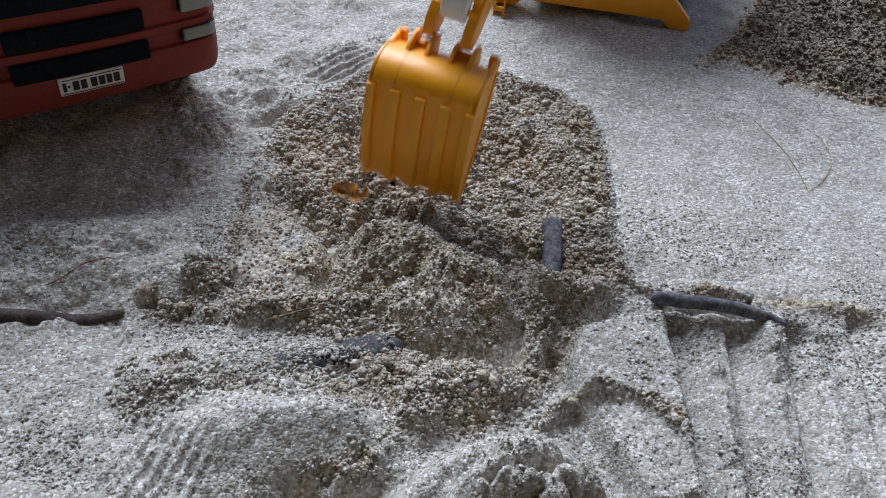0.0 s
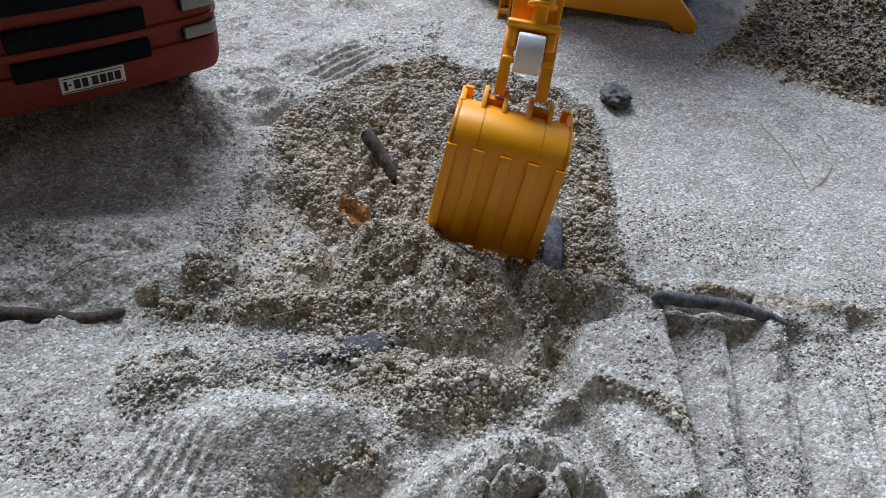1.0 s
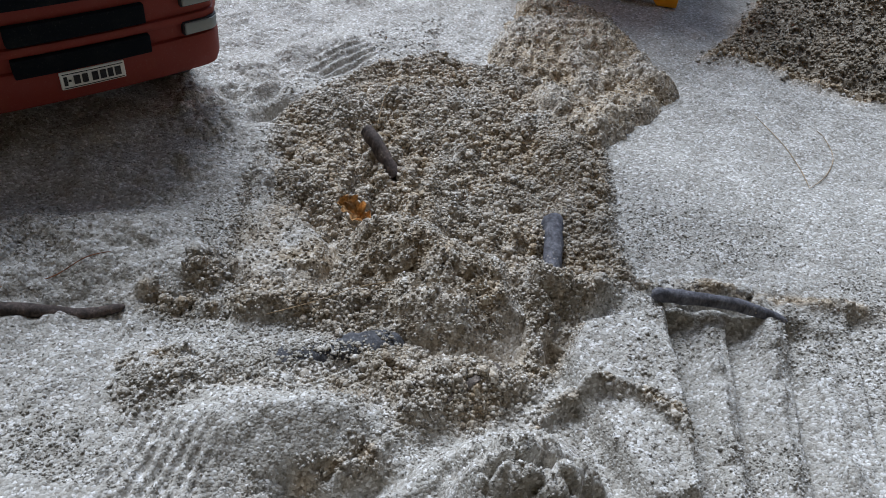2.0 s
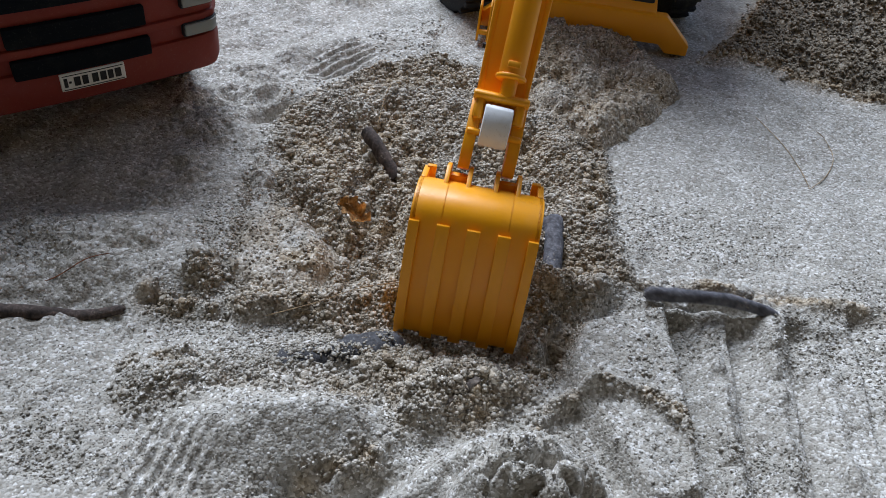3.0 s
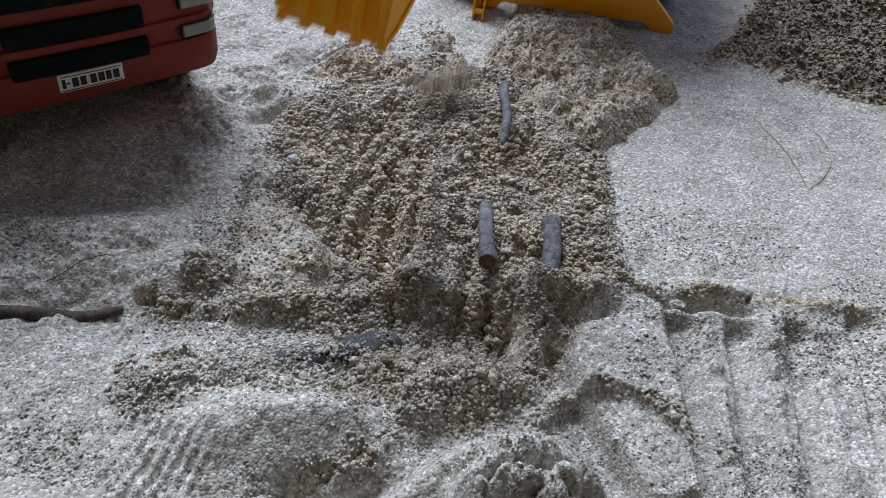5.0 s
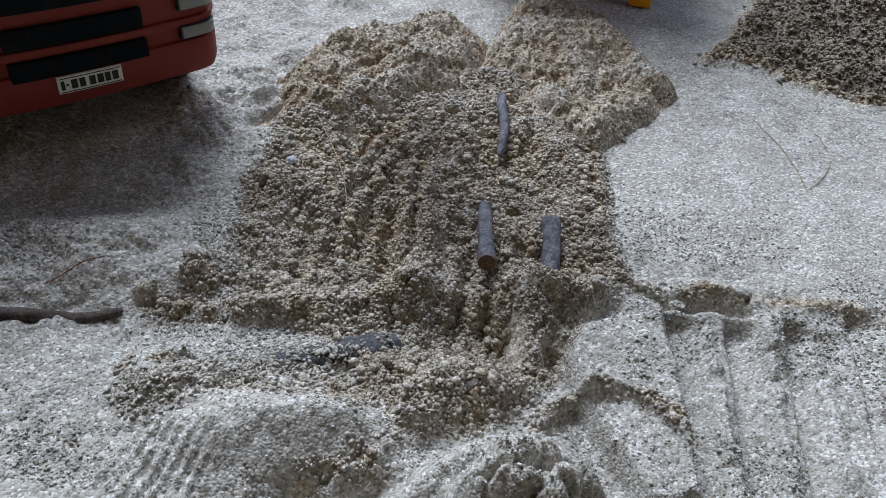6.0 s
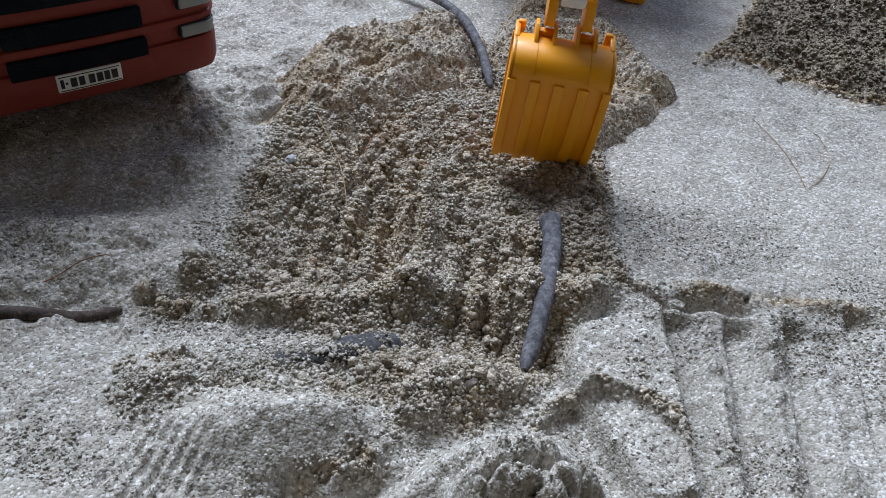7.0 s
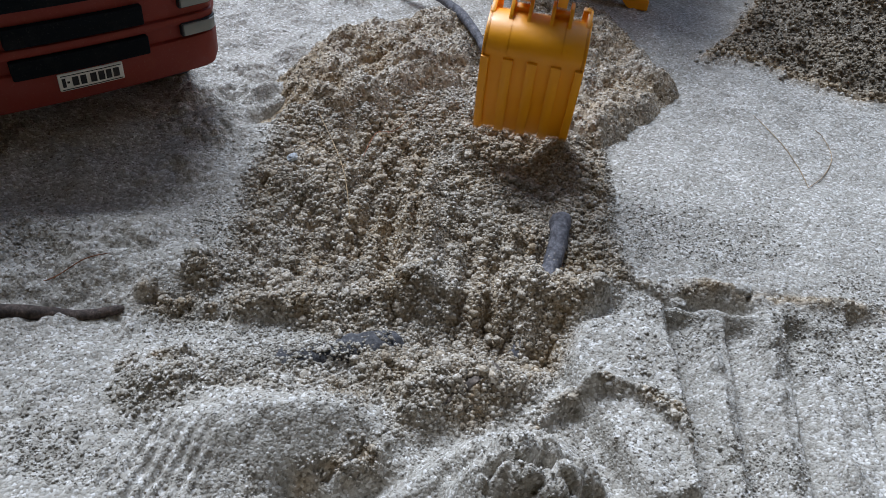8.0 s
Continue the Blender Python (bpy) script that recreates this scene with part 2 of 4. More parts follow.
def ground_at(x, y, dig_on=1.0):
    """Height of the sand and how damp it is, above 1 for shade painted on the far heap; dig_on 0 gives the ground
    before it was dug.
    """
    wob = 0.006 * value(x, y, 0.03, 90) + 0.004 * value(x, y, 0.011, 91)
    dug = inside(x + wob, y + wob * 0.8, DUG, 0.006) * dig_on
    far = inside(x + wob * 2, y + wob, FAR_HEAP, 0.012)
    # dry, wind-smoothed sand, calmest in the open field
    calm = 1 - 0.55 * blob(x, y, 0.1756, 0.0964, 0.11, 0.085, 0, 4)
    h = 0.010 * value(x, y, 0.17, 1) + 0.007 * value(x, y, 0.07, 2) + calm * (0.0030 * value(x, y, 0.018, 4) + 0.0012 * value(x, y, 0.007, 5) + 0.0007 * value(x, y, 0.0032, 6))
    left = smooth(-0.0200, -0.1239, x)
    h += left * (0.004 * value(x, y, 0.024, 12) + 0.0016 * value(x, y, 0.009, 13))
    h *= smooth(3.0, 0.8, np.hypot(x, y)) * 0.9 + 0.1
    near = smooth(-0.0391, -0.0728, y)
    quiet = (1 - blob(x, y, -0.0835, -0.1309, 0.045, 0.026, 15, 4)) * (1 - blob(x, y, -0.0522, -0.1150, 0.035, 0.014, 10, 4))
    lumps = quiet * near * smooth(0.62, 0.9, value(x, y, 0.045, 31) + 0.5)
    h += 0.55 * crumbs(lumps, x, y, 23) + 0.001 * lumps
    grit = calm * (1 - dug)
    h += grit * (0.0007 * clods(x, y, 0.0042, 71) + 0.0006 * clods(x, y, 0.0022, 72) - 0.0006)
    patch = quiet * smooth(0.45, 0.8, value(x, y, 0.05, 73) + 0.5) * smooth(0.0333, -0.0393, x) * (1 - dug)
    h += 0.8 * crumbs(patch, x, y, 74, -0.0005)
    # hollows and dunes by the truck
    h -= 0.014 * blob(x, y, -0.1400, 0.1200, 0.020, 0.009, 35)
    h -= 0.013 * blob(x, y, -0.1120, 0.1130, 0.018, 0.006, 48)
    h += 0.012 * blob(x, y, -0.1255, 0.1290, 0.020, 0.006, 45)
    h += 0.008 * blob(x, y, -0.1027, 0.1929, 0.035, 0.012, 35)
    h -= 0.006 * blob(x, y, -0.0834, 0.1727, 0.03, 0.009, 30)
    h += 0.010 * blob(x, y, -0.1778, -0.0252, 0.06, 0.022, 12)
    h -= 0.006 * blob(x, y, -0.1561, 0.0013, 0.05, 0.016, 15)
    h += 0.006 * blob(x, y, -0.1222, -0.0389, 0.05, 0.012, 12)
    # raised smooth shelf with a scooped bowl beside it
    shelf = inside(x + wob * 0.3, y + wob * 0.3, ((0.0639, -0.0449), (0.1039, -0.0290), (0.1077, -0.0811), (0.1051, -0.1282), (0.0860, -0.1308), (0.0578, -0.0676)), 0.0035)
    h += 0.011 * shelf
    bx, by = 0.0758, -0.1079
    r = np.hypot((x - bx) / 1.0, (y - by) / 0.95) + wob * 0.25
    ring = np.exp(-(((r - 0.0305) / 0.0028) ** 2)) * smooth(-0.005, 0.012, y - by)
    h += 0.8 * crumbs(ring, x, y, 79)
    h -= 0.0045 * smooth(0.0315, 0.0245, r) * smooth(-0.035, 0.01, y - by + 0.02)
    # dragged furrows beside the shelf
    for (ax, ay), (qx, qy), half, deep in (
            ((0.1085, -0.0220), (0.1062, -0.1290), 0.018, 0.014), ((0.1380, -0.0228), (0.1293, -0.1256), 0.014, 0.011),
            ((0.1640, -0.0241), (0.1539, -0.1224), 0.014, 0.009), ((0.1969, -0.0130), (0.1875, -0.0971), 0.012, 0.005)):
        s, d = along(x + wob * 0.35, y, ax, ay, qx, qy)
        h -= deep * smooth(-0.0016, 0.0012, d) * np.exp(-np.maximum(d, 0) / half) * smooth(-0.04, 0.05, s) * smooth(1.25, 1.0, s)
    for (ax, ay), (qx, qy) in (((0.1296, -0.0246), (0.1234, -0.1257)), ((0.1559, -0.0238), (0.1452, -0.1228)), ((0.1776, -0.0275), (0.1685, -0.1196))):
        f = furrow(x + wob * 0.35, y, ax, ay, qx, qy, 0.0045, 0.06)
        h += f * 0.0022 + 0.7 * crumbs(f, x, y, 61, 0.0)
    # crack with crumbs across the smooth field
    crack = furrow(x + wob * 0.8, y + wob * 0.6, 0.0823, -0.0095, 0.2141, -0.0108, 0.0042)
    h += 0.9 * crumbs(crack, x, y, 77) + 0.001 * crack
    h -= 0.008 * furrow(x + wob * 0.6, y + wob * 0.9, 0.0850, -0.0060, 0.1120, -0.0165, 0.0032) + 0.006 * furrow(x + wob * 0.6, y + wob * 0.9, 0.1090, -0.0165, 0.1500, -0.0185, 0.0022)
    h += 0.0035 * blob(x, y, 0.1370, -0.0046, 0.012, 0.005, 0, 4)
    # lumpy mound and hollow near the camera
    m = blob(x, y, 0.0415, -0.1379, 0.030, 0.024, 0, 4)
    h += 0.029 * m + 2.2 * crumbs(m, x, y, 41)
    h += 0.007 * blob(x, y, 0.0526, -0.1113, 0.011, 0.009, 0, 3) + 0.008 * furrow(x, y, -0.0131, -0.1453, 0.0234, -0.1155, 0.006)
    h += 0.012 * blob(x, y, -0.0591, -0.1134, 0.034, 0.016, 15) + 0.006 * blob(x, y, -0.0276, -0.1073, 0.022, 0.010, 0)
    h -= 0.012 * blob(x, y, -0.0300, -0.1370, 0.030, 0.009, 12, 3)
    scar = furrow(x + wob, y + wob, -0.0553, -0.1433, -0.0108, -0.1179, 0.006)
    h += 1.4 * crumbs(scar, x, y, 43)
    # half-buried log under a crust, crumbs round it
    h += 0.006 * furrow(x, y, -0.1147, -0.1041, -0.0294, -0.0690, 0.011)
    rim = quiet * furrow(x + wob, y + wob, -0.1168, -0.1100, 0.0015, -0.0888, 0.012)
    h += 1.1 * crumbs(rim, x, y, 45, -0.001)
    rim2 = furrow(x + wob, y + wob, -0.1237, -0.0983, -0.0952, -0.0892, 0.004)
    h += 1.4 * crumbs(rim2, x, y, 46, -0.001)
    c2 = furrow(x + wob, y + wob, -0.1306, -0.0572, -0.0742, -0.0545, 0.006) + furrow(x + wob, y + wob, -0.1125, -0.0371, -0.0955, -0.0417, 0.008)
    h += 1.5 * crumbs(np.clip(c2, 0, 1), x, y, 47)
    # tyre prints
    for (ax, ay), (qx, qy), half in (((-0.0944, -0.1531), (-0.0867, -0.1214), 0.017), ((-0.0962, 0.1613), (-0.0697, 0.2064), 0.012)):
        s, d = along(x, y, ax, ay, qx, qy)
        band = np.exp(-((d / half) ** 4)) * smooth(-0.1, 0.1, s) * smooth(1.1, 0.9, s)
        h += band * 0.0017 * np.sin(d * 2 * math.pi / 0.0048 + 14 * s * (half < 0.015)) * (0.6 + 0.8 * value(x, y, 0.006, 48))
    # the dug ground
    dig = crumbs((dug > 0.01) * 1.0, x, y, 3)
    bed = -0.001 + 0.007 * blob(x, y, 0.0612, 0.0893, 0.020, 0.05, 18) + 0.010 * blob(x, y, 0.0728, -0.0269, 0.03, 0.010, -12)
    bed = bed - 0.009 * blob(x, y, -0.0606, -0.0111, 0.045, 0.038, 0, 3) + 0.009 * furrow(x, y, -0.0814, -0.0644, -0.0044, -0.0252, 0.010)
    bed = bed - 0.008 * blob(x, y, 0.0476, 0.0636, 0.018, 0.03, 10) - 0.007 * furrow(x, y, 0.0167, -0.0214, -0.0020, 0.0933, 0.016)
    bed = bed + 0.006 * furrow(x, y, -0.0191, -0.0356, 0.0075, 0.1017, 0.010) - 0.008 * furrow(x, y, -0.0215, -0.0163, -0.0663, 0.1172, 0.006)
    comb = furrow(x + wob, y, -0.0528, -0.0489, -0.0368, 0.1042, 0.028)
    s, d = along(x + wob * 0.4 + 0.012 * blob(x, y, -0.0548, 0.0170, 0.06, 0.06), y, -0.0528, -0.0489, -0.0368, 0.1042)
    bed = bed + comb * 0.0026 * np.sin(d * 2 * math.pi / 0.0125)
    teeth = furrow(x + wob * 0.5, y, -0.0160, -0.0048, -0.0202, 0.0601, 0.020)
    s2, d2 = along(x + wob * 0.5, y, -0.0160, -0.0048, -0.0202, 0.0601)
    bed = bed + teeth * 0.0048 * np.sin(d2 * 2 * math.pi / 0.0128)
    sweep = furrow(x + wob * 0.5, y, 0.0204, -0.0434, 0.0264, 0.0237, 0.024)
    s3, d3 = along(x + wob * 0.5, y, 0.0204, -0.0434, 0.0264, 0.0237)
    bed = bed + sweep * 0.0034 * np.sin(d3 * 2 * math.pi / 0.0125)
    bed = bed + 0.006 * blob(x, y, 0.0152, -0.0866, 0.035, 0.012, 10) - 0.016 * blob(x, y, 0.0282, -0.0509, 0.045, 0.018, 0, 3)
    h = h * (1 - 0.75 * dug) + dug * (bed + dig)
    h += far * 0.030 * blob(x, y, 0.3528, 0.3735, 0.16, 0.10) + 1.1 * crumbs(far, x * 0.8, y * 0.8, 9)
    # The brown deepens low between the clods and fades on their tops.
    damp = np.clip(dug * (0.75 + 0.5 * value(x, y, 0.02, 15) - 55 * np.clip(dig - 0.0015, -0.004, 0.006)), 0, 1)
    damp = np.maximum(damp, far * (0.95 + 0.3 * value(x, y, 0.03, 16)))
    # Blotches of the dug brown along crack, log rims, scar and bowl edge.
    spots = np.clip(crack + rim * 0.8 + scar + rim2 + c2 + ring + m * 0.12, 0, 1) * np.clip(0.55 + 1.6 * value(x, y, 0.006, 17), 0, 1)
    damp = np.maximum(damp, 0.95 * spots)
    damp = np.maximum(damp, 0.2 * near * lumps)
    # The extra 0.9 paints shade onto the damp far heap.
    return h, np.clip(damp, 0, 1) + 0.9 * far * (damp > 0.5)


def steps(fine_lo, fine_hi, step, grow, end, grow_low):
    out = list(np.arange(fine_lo, fine_hi, step))
    s = step
    while out[-1] < end:
        s *= grow
        out.append(out[-1] + s)
    s, low = step, [fine_lo]
    while low[-1] > -end:
        s *= grow_low
        low.append(low[-1] - s)
    return np.array(low[:0:-1] + out)


def sheet(name, xs, ys, fn):
    """A heightfield mesh over the grid xs by ys; fn gives height and dampness."""
    X, Y = np.meshgrid(xs, ys)
    Z, D = fn(X, Y)
    nx, ny = len(xs), len(ys)
    me = bpy.data.meshes.new(name)
    co = np.stack([X, Y, Z], -1).reshape(-1, 3).astype(np.float32)
    i = (np.arange(ny - 1)[:, None] * nx + np.arange(nx - 1)[None]).ravel()
    quads = np.stack([i, i + 1, i + 1 + nx, i + nx], -1).astype(np.int32)
    me.vertices.add(len(co))
    me.vertices.foreach_set("co", co.ravel())
    me.loops.add(quads.size)
    me.loops.foreach_set("vertex_index", quads.ravel())
    me.polygons.add(len(quads))
    me.polygons.foreach_set("loop_start", np.arange(0, quads.size, 4, dtype=np.int32))
    me.update(calc_edges=True)
    me.polygons.foreach_set("use_smooth", np.ones(len(quads), dtype=bool))
    at = me.attributes.new("damp", "FLOAT", "POINT")
    at.data.foreach_set("value", D.ravel().astype(np.float32))
    me.materials.append(SAND)
    return me


GX = steps(-0.25, 0.25, 0.001, 1.05, 30, 1.05)
GY = steps(-0.155, 0.22, 0.001, 1.03, 30, 1.25)
ground = new("ground", sheet("ground", GX, GY, ground_at))
tagged(ground, "pale dry sand, brown and crumbly where dug", "sand", kind="structure")

ICO = bmesh.new()
bmesh.ops.create_icosphere(ICO, subdivisions=1, radius=1)
ICO_V = np.array([v.co[:] for v in ICO.verts])
ICO_F = np.array([[v.index for v in f.verts] for f in ICO.faces])
ICO.free()
OCT_V = np.array([(1, 0, 0), (-1, 0, 0), (0, 1, 0), (0, -1, 0), (0, 0, 1), (0, 0, -1)], dtype=float)
OCT_F = np.array([(0, 2, 4), (2, 1, 4), (1, 3, 4), (3, 0, 4), (2, 0, 5), (1, 2, 5), (3, 1, 5), (0, 3, 5)])


def clumps(name, xs, ys, zs, rs, damp, seed, verts=ICO_V, faces=ICO_F):
    """Many loose clumps of sand in one mesh, each lumpy and turned its own way."""
    g = np.random.default_rng(seed)
    n = len(xs)
    nv = len(verts)
    shape = verts[None] * (1 + 0.45 * (g.random((n, nv, 1)) - 0.5)) * (0.75 + 0.5 * g.random((n, 1, 3)))
    a = g.random(n) * 6.28
    c, s = np.cos(a)[:, None], np.sin(a)[:, None]
    shape = np.stack([shape[..., 0] * c - shape[..., 1] * s, shape[..., 0] * s + shape[..., 1] * c, shape[..., 2] * 0.8], -1)
    co = shape * rs[:, None, None] + np.stack([xs, ys, zs], -1)[:, None]
    tri = (faces[None] + (np.arange(n) * nv)[:, None, None]).reshape(-1, 3).astype(np.int32)
    me = bpy.data.meshes.new(name)
    me.vertices.add(n * nv)
    me.vertices.foreach_set("co", co.astype(np.float32).ravel())
    me.loops.add(tri.size)
    me.loops.foreach_set("vertex_index", tri.ravel())
    me.polygons.add(len(tri))
    me.polygons.foreach_set("loop_start", np.arange(0, tri.size, 3, dtype=np.int32))
    me.update(calc_edges=True)
    me.polygons.foreach_set("use_smooth", np.ones(len(tri), dtype=bool))
    at = me.attributes.new("damp", "FLOAT", "POINT")
    at.data.foreach_set("value", np.repeat(damp, nv).astype(np.float32))
    me.materials.append(SAND)
    return me


def scatter(fn, x0, x1, y0, y1, count, seed, small=0.0007, big=0.0032):
    g = np.random.default_rng(seed)
    x, y = x0 + g.random(count) * (x1 - x0), y0 + g.random(count) * (y1 - y0)
    z, d = fn(x, y)
    keep = (g.random(count) < d * d) & (blob(x, y, -0.0170, 0.0222, 0.024, 0.016, 0, 4) < 0.4)
    x, y, z, d = x[keep], y[keep], z[keep], d[keep]
    r = small + (big - small) * g.random(len(x)) ** 4
    return x, y, z + r * 0.25, r, np.clip(d * (0.5 + 0.6 * g.random(len(x))), 0, 1)


loose = new("sand_crumbs", clumps("sand_crumbs", *scatter(ground_at, -0.12, 0.12, -0.12, 0.24, 16000, 5, 0.0010, 0.0028), 6))
tagged(loose, "loose brown crumbs of damp dug sand", "sand", kind="stuff")


def rough_dry(x, y):
    """Where the undug sand is trodden and crumbly instead of blown smooth, 0 to 1."""
    w = 0.02 + 0.98 * smooth(0.45, 0.75, value(x, y, 0.035, 33) + 0.5)
    w = w * smooth(0.10, 0.02, y) * (1 - 0.9 * blob(x, y, 0.20, 0.10, 0.14, 0.095, 0, 4))
    w = w * (1 - 0.8 * blob(x, y, 0.090, -0.060, 0.026, 0.030, 0, 4)) * (1 - 0.75 * blob(x, y, -0.058, -0.118, 0.036, 0.016, 12, 4))
    return w * (1 - furrow(x, y, -0.0131, -0.1453, 0.0234, -0.1155, 0.008))


def pellets(fn, weigh, x0, x1, y0, y1, count, seed, small=0.0005, big=0.0015):
    """Fine granular crumbs that cover the sand where weigh says so."""
    g = np.random.default_rng(seed)
    x, y = x0 + g.random(count) * (x1 - x0), y0 + g.random(count) * (y1 - y0)
    z, d = fn(x, y)
    keep = g.random(count) < weigh(x, y, d)
    x, y, z, d = x[keep], y[keep], z[keep], d[keep]
    r = small + (big - small) * g.random(len(x)) ** 2
    return x, y, z + r * (0.55 * g.random(len(x)) - 0.1), r, np.where(d > 1, d, np.clip(d * (0.35 + 0.7 * g.random(len(x))), 0, 1))


dug_cover = new("sand_crumbs", clumps("sand_crumbs", *pellets(ground_at, lambda x, y, d: np.clip(d * 1.6, 0, 1), -0.125, 0.125, -0.13, 0.24, 105000, 25), 26, OCT_V, OCT_F))
tagged(dug_cover, "fine damp crumbs covering the dug sand", "sand", kind="stuff")
spill = new("sand_crumbs", clumps("sand_crumbs", *pellets(ground_at, lambda x, y, d: rough_dry(x, y) * (d < 0.5), -0.26, 0.24, -0.15, 0.10, 60000, 15, 0.00035, 0.0010), 16, OCT_V, OCT_F))
tagged(spill, "small pale crumbs strewn over dry sand", "sand", kind="stuff")
hx, hy, hz, hr, hd = pellets(ground_at, lambda x, y, d: np.minimum(d, 1) ** 2, 0.16, 0.50, 0.20, 0.60, 26000, 35, 0.001, 0.0028)
far_cover = new("sand_crumbs", clumps("sand_crumbs", hx, hy, hz, hr, hd, 36, OCT_V, OCT_F))
tagged(far_cover, "brown crumbs of the far damp sand heap, darkened for shade", "sand", kind="stuff")


def grains(name, x0, x1, y0, y1, count, seed):
    """Single coarse angular grains lying proud of the sand."""
    g = np.random.default_rng(seed)
    x, y = x0 + g.random(count) * (x1 - x0), y0 + (y1 - y0) * g.random(count) ** 1.25
    z, d = ground_at(x, y)
    r = 0.00022 + 0.00030 * g.random(count) ** 2
    tetra = np.array([(1, 0, -0.35), (-0.5, 0.87, -0.35), (-0.5, -0.87, -0.35), (0, 0, 0.6)])
    tri = np.array([(0, 2, 1), (0, 1, 3), (1, 2, 3), (2, 0, 3)])
    a = g.random(count) * 6.28
    shape = tetra[None] * (0.7 + 0.6 * g.random((count, 4, 1))) + 0.5 * (g.random((count, 4, 3)) - 0.5)
    c, s = np.cos(a)[:, None], np.sin(a)[:, None]
    shape = np.stack([shape[..., 0] * c - shape[..., 1] * s, shape[..., 0] * s + shape[..., 1] * c, shape[..., 2]], -1)
    co = shape * r[:, None, None] + np.stack([x, y, z + r * 0.3], -1)[:, None]
    faces = (tri[None] + (np.arange(count) * 4)[:, None, None]).reshape(-1, 3).astype(np.int32)
    me = bpy.data.meshes.new(name)
    me.vertices.add(count * 4)
    me.vertices.foreach_set("co", co.astype(np.float32).ravel())
    me.loops.add(faces.size)
    me.loops.foreach_set("vertex_index", faces.ravel())
    me.polygons.add(len(faces))
    me.polygons.foreach_set("loop_start", np.arange(0, faces.size, 3, dtype=np.int32))
    me.update(calc_edges=True)
    at = me.attributes.new("damp", "FLOAT", "POINT")
    at.data.foreach_set("value", np.repeat(d * 0.9, 4).astype(np.float32))
    me.materials.append(SAND)
    return me


coarse = new("sand_grains", grains("sand_grains", -0.30, 0.34, -0.15, 0.33, 150000, 8))
tagged(coarse, "coarse single grains of pale quartz sand", "sand", kind="stuff")

# ---- unseen walls and roof, added to hold back and bounce light ----
for name, lo, hi in (("wall_south", (-1.2, -0.95, -0.2), (1.2, -0.83, 0.745)), ("wall_west", (-1.32, -0.95, -0.2), (-1.2, 0.30, 0.745)), ("wall_east", (1.2, -0.95, -0.2), (1.32, 0.30, 0.745))):
    tagged(part(name, box(lo, hi, 0.006), PLASTER, None), "unseen plain wall added to block and bounce light", "wall", kind="structure")
roof = part("ceiling", box((-1.32, -0.95, 0.75), (1.32, 0.04, 0.83), 0.006), PLASTER, None)
tagged(roof, "unseen plain slab added to block light from overhead", "roof", kind="structure")

# ---- toy truck ----


def toy_truck():
    """Cab seen from its front: x runs along the bumper from its corner, y into the cab."""
    truck = tagged(new("toy_truck"), "dusty red plastic toy truck parked on sand", "toy truck")
    W = 0.172

    def face(u):
        return -0.006 * (1 - (2 * u - 1) ** 2) + 0.014 * (max(0, abs(2 * u - 1) - 0.86) / 0.14) ** 2

    def front(z0, z1, y0, depth=0.1, u0=0.0, u1=1.0, bevel=0.0015):
        pts = [(-W * (u0 + (u1 - u0) * k / 24), y0 + face(u0 + (u1 - u0) * k / 24)) for k in range(25)]
        pts += [(-W * u1, depth), (-W * u0, depth)]
        return slab(pts, z0, z1, "z", bevel)
    cab = part("cab", front(0.030, 0.150, 0.002, 0.13), RED, truck)
    part("bumper", front(0.024, 0.0455, -0.001, 0.05, bevel=0.004), RED, truck)
    part("bumper_lip", front(0.0527, 0.0576, -0.0004, 0.02), RED, truck)
    # No recess is cut: near-black slabs laid on the cab stand for it.
    for z0, z1, u0, u1 in ((0.0418, 0.0518, 0.270, 0.672), (0.0585, 0.0690, 0.275, 0.672), (0.0765, 0.086, 0.28, 0.675)):
        part("grille_slot", front(z0, z1, -0.0016, 0.015, u0, u1, 0.0008), SLOT, cab)
    for z0, z1 in ((0.0470, 0.0535), (0.0632, 0.0720)):
        lamp = part("headlight", front(z0, z1, -0.0026, 0.02, 0.035, 0.155, 0.0008), LAMP, cab, "dull grey plastic headlight")
        part("lamp_frame", front(z0 - 0.0005, z1 + 0.0005, -0.0016, 0.018, 0.031, 0.159, 0.0004), DARK, lamp)
    plate = part("number_plate", front(0.0320, 0.0415, -0.0022, 0.004, 0.365, 0.557, 0.0005), PLATE, truck, "worn white paper plate with dark bars")
    for u0, u1 in ((u + 0.021, w + 0.021) for u, w in ((0.358, 0.376), (0.382, 0.398), (0.403, 0.421), (0.427, 0.445), (0.457, 0.474), (0.480, 0.498), (0.506, 0.513), (0.517, 0.527))):
        tall = 0.0005 if u1 - u0 < 0.009 else 0.0024
        part("plate_bar", front(0.0368 - tall, 0.0368 + tall, -0.0026, 0.003, u0, u1, 0), INK, plate)
    for z in (0.0328, 0.0404):
        part("plate_border", front(z, z + 0.0003, -0.0026, 0.003, 0.371, 0.551, 0), INK, plate)
    for x in (-0.022, -0.15):
        wheel = part("wheel", rod((x - 0.014, 0.055, 0.026), (x + 0.014, 0.055, 0.026), 0.030, 36, None, 0.004), BLACK, truck)
        part("rim", rod((x + 0.0142, 0.055, 0.026), (x + 0.0150, 0.055, 0.026), 0.017, 24), GREY, wheel)
    part("chassis", box((-0.15, 0.012, 0.026), (-0.02, 0.2, 0.040), 0.002), DARK, truck)
    truck.matrix_world = pose(-0.1384, 0.1192, 0.0, 0, 0, 42)
    return truck


toy_truck()

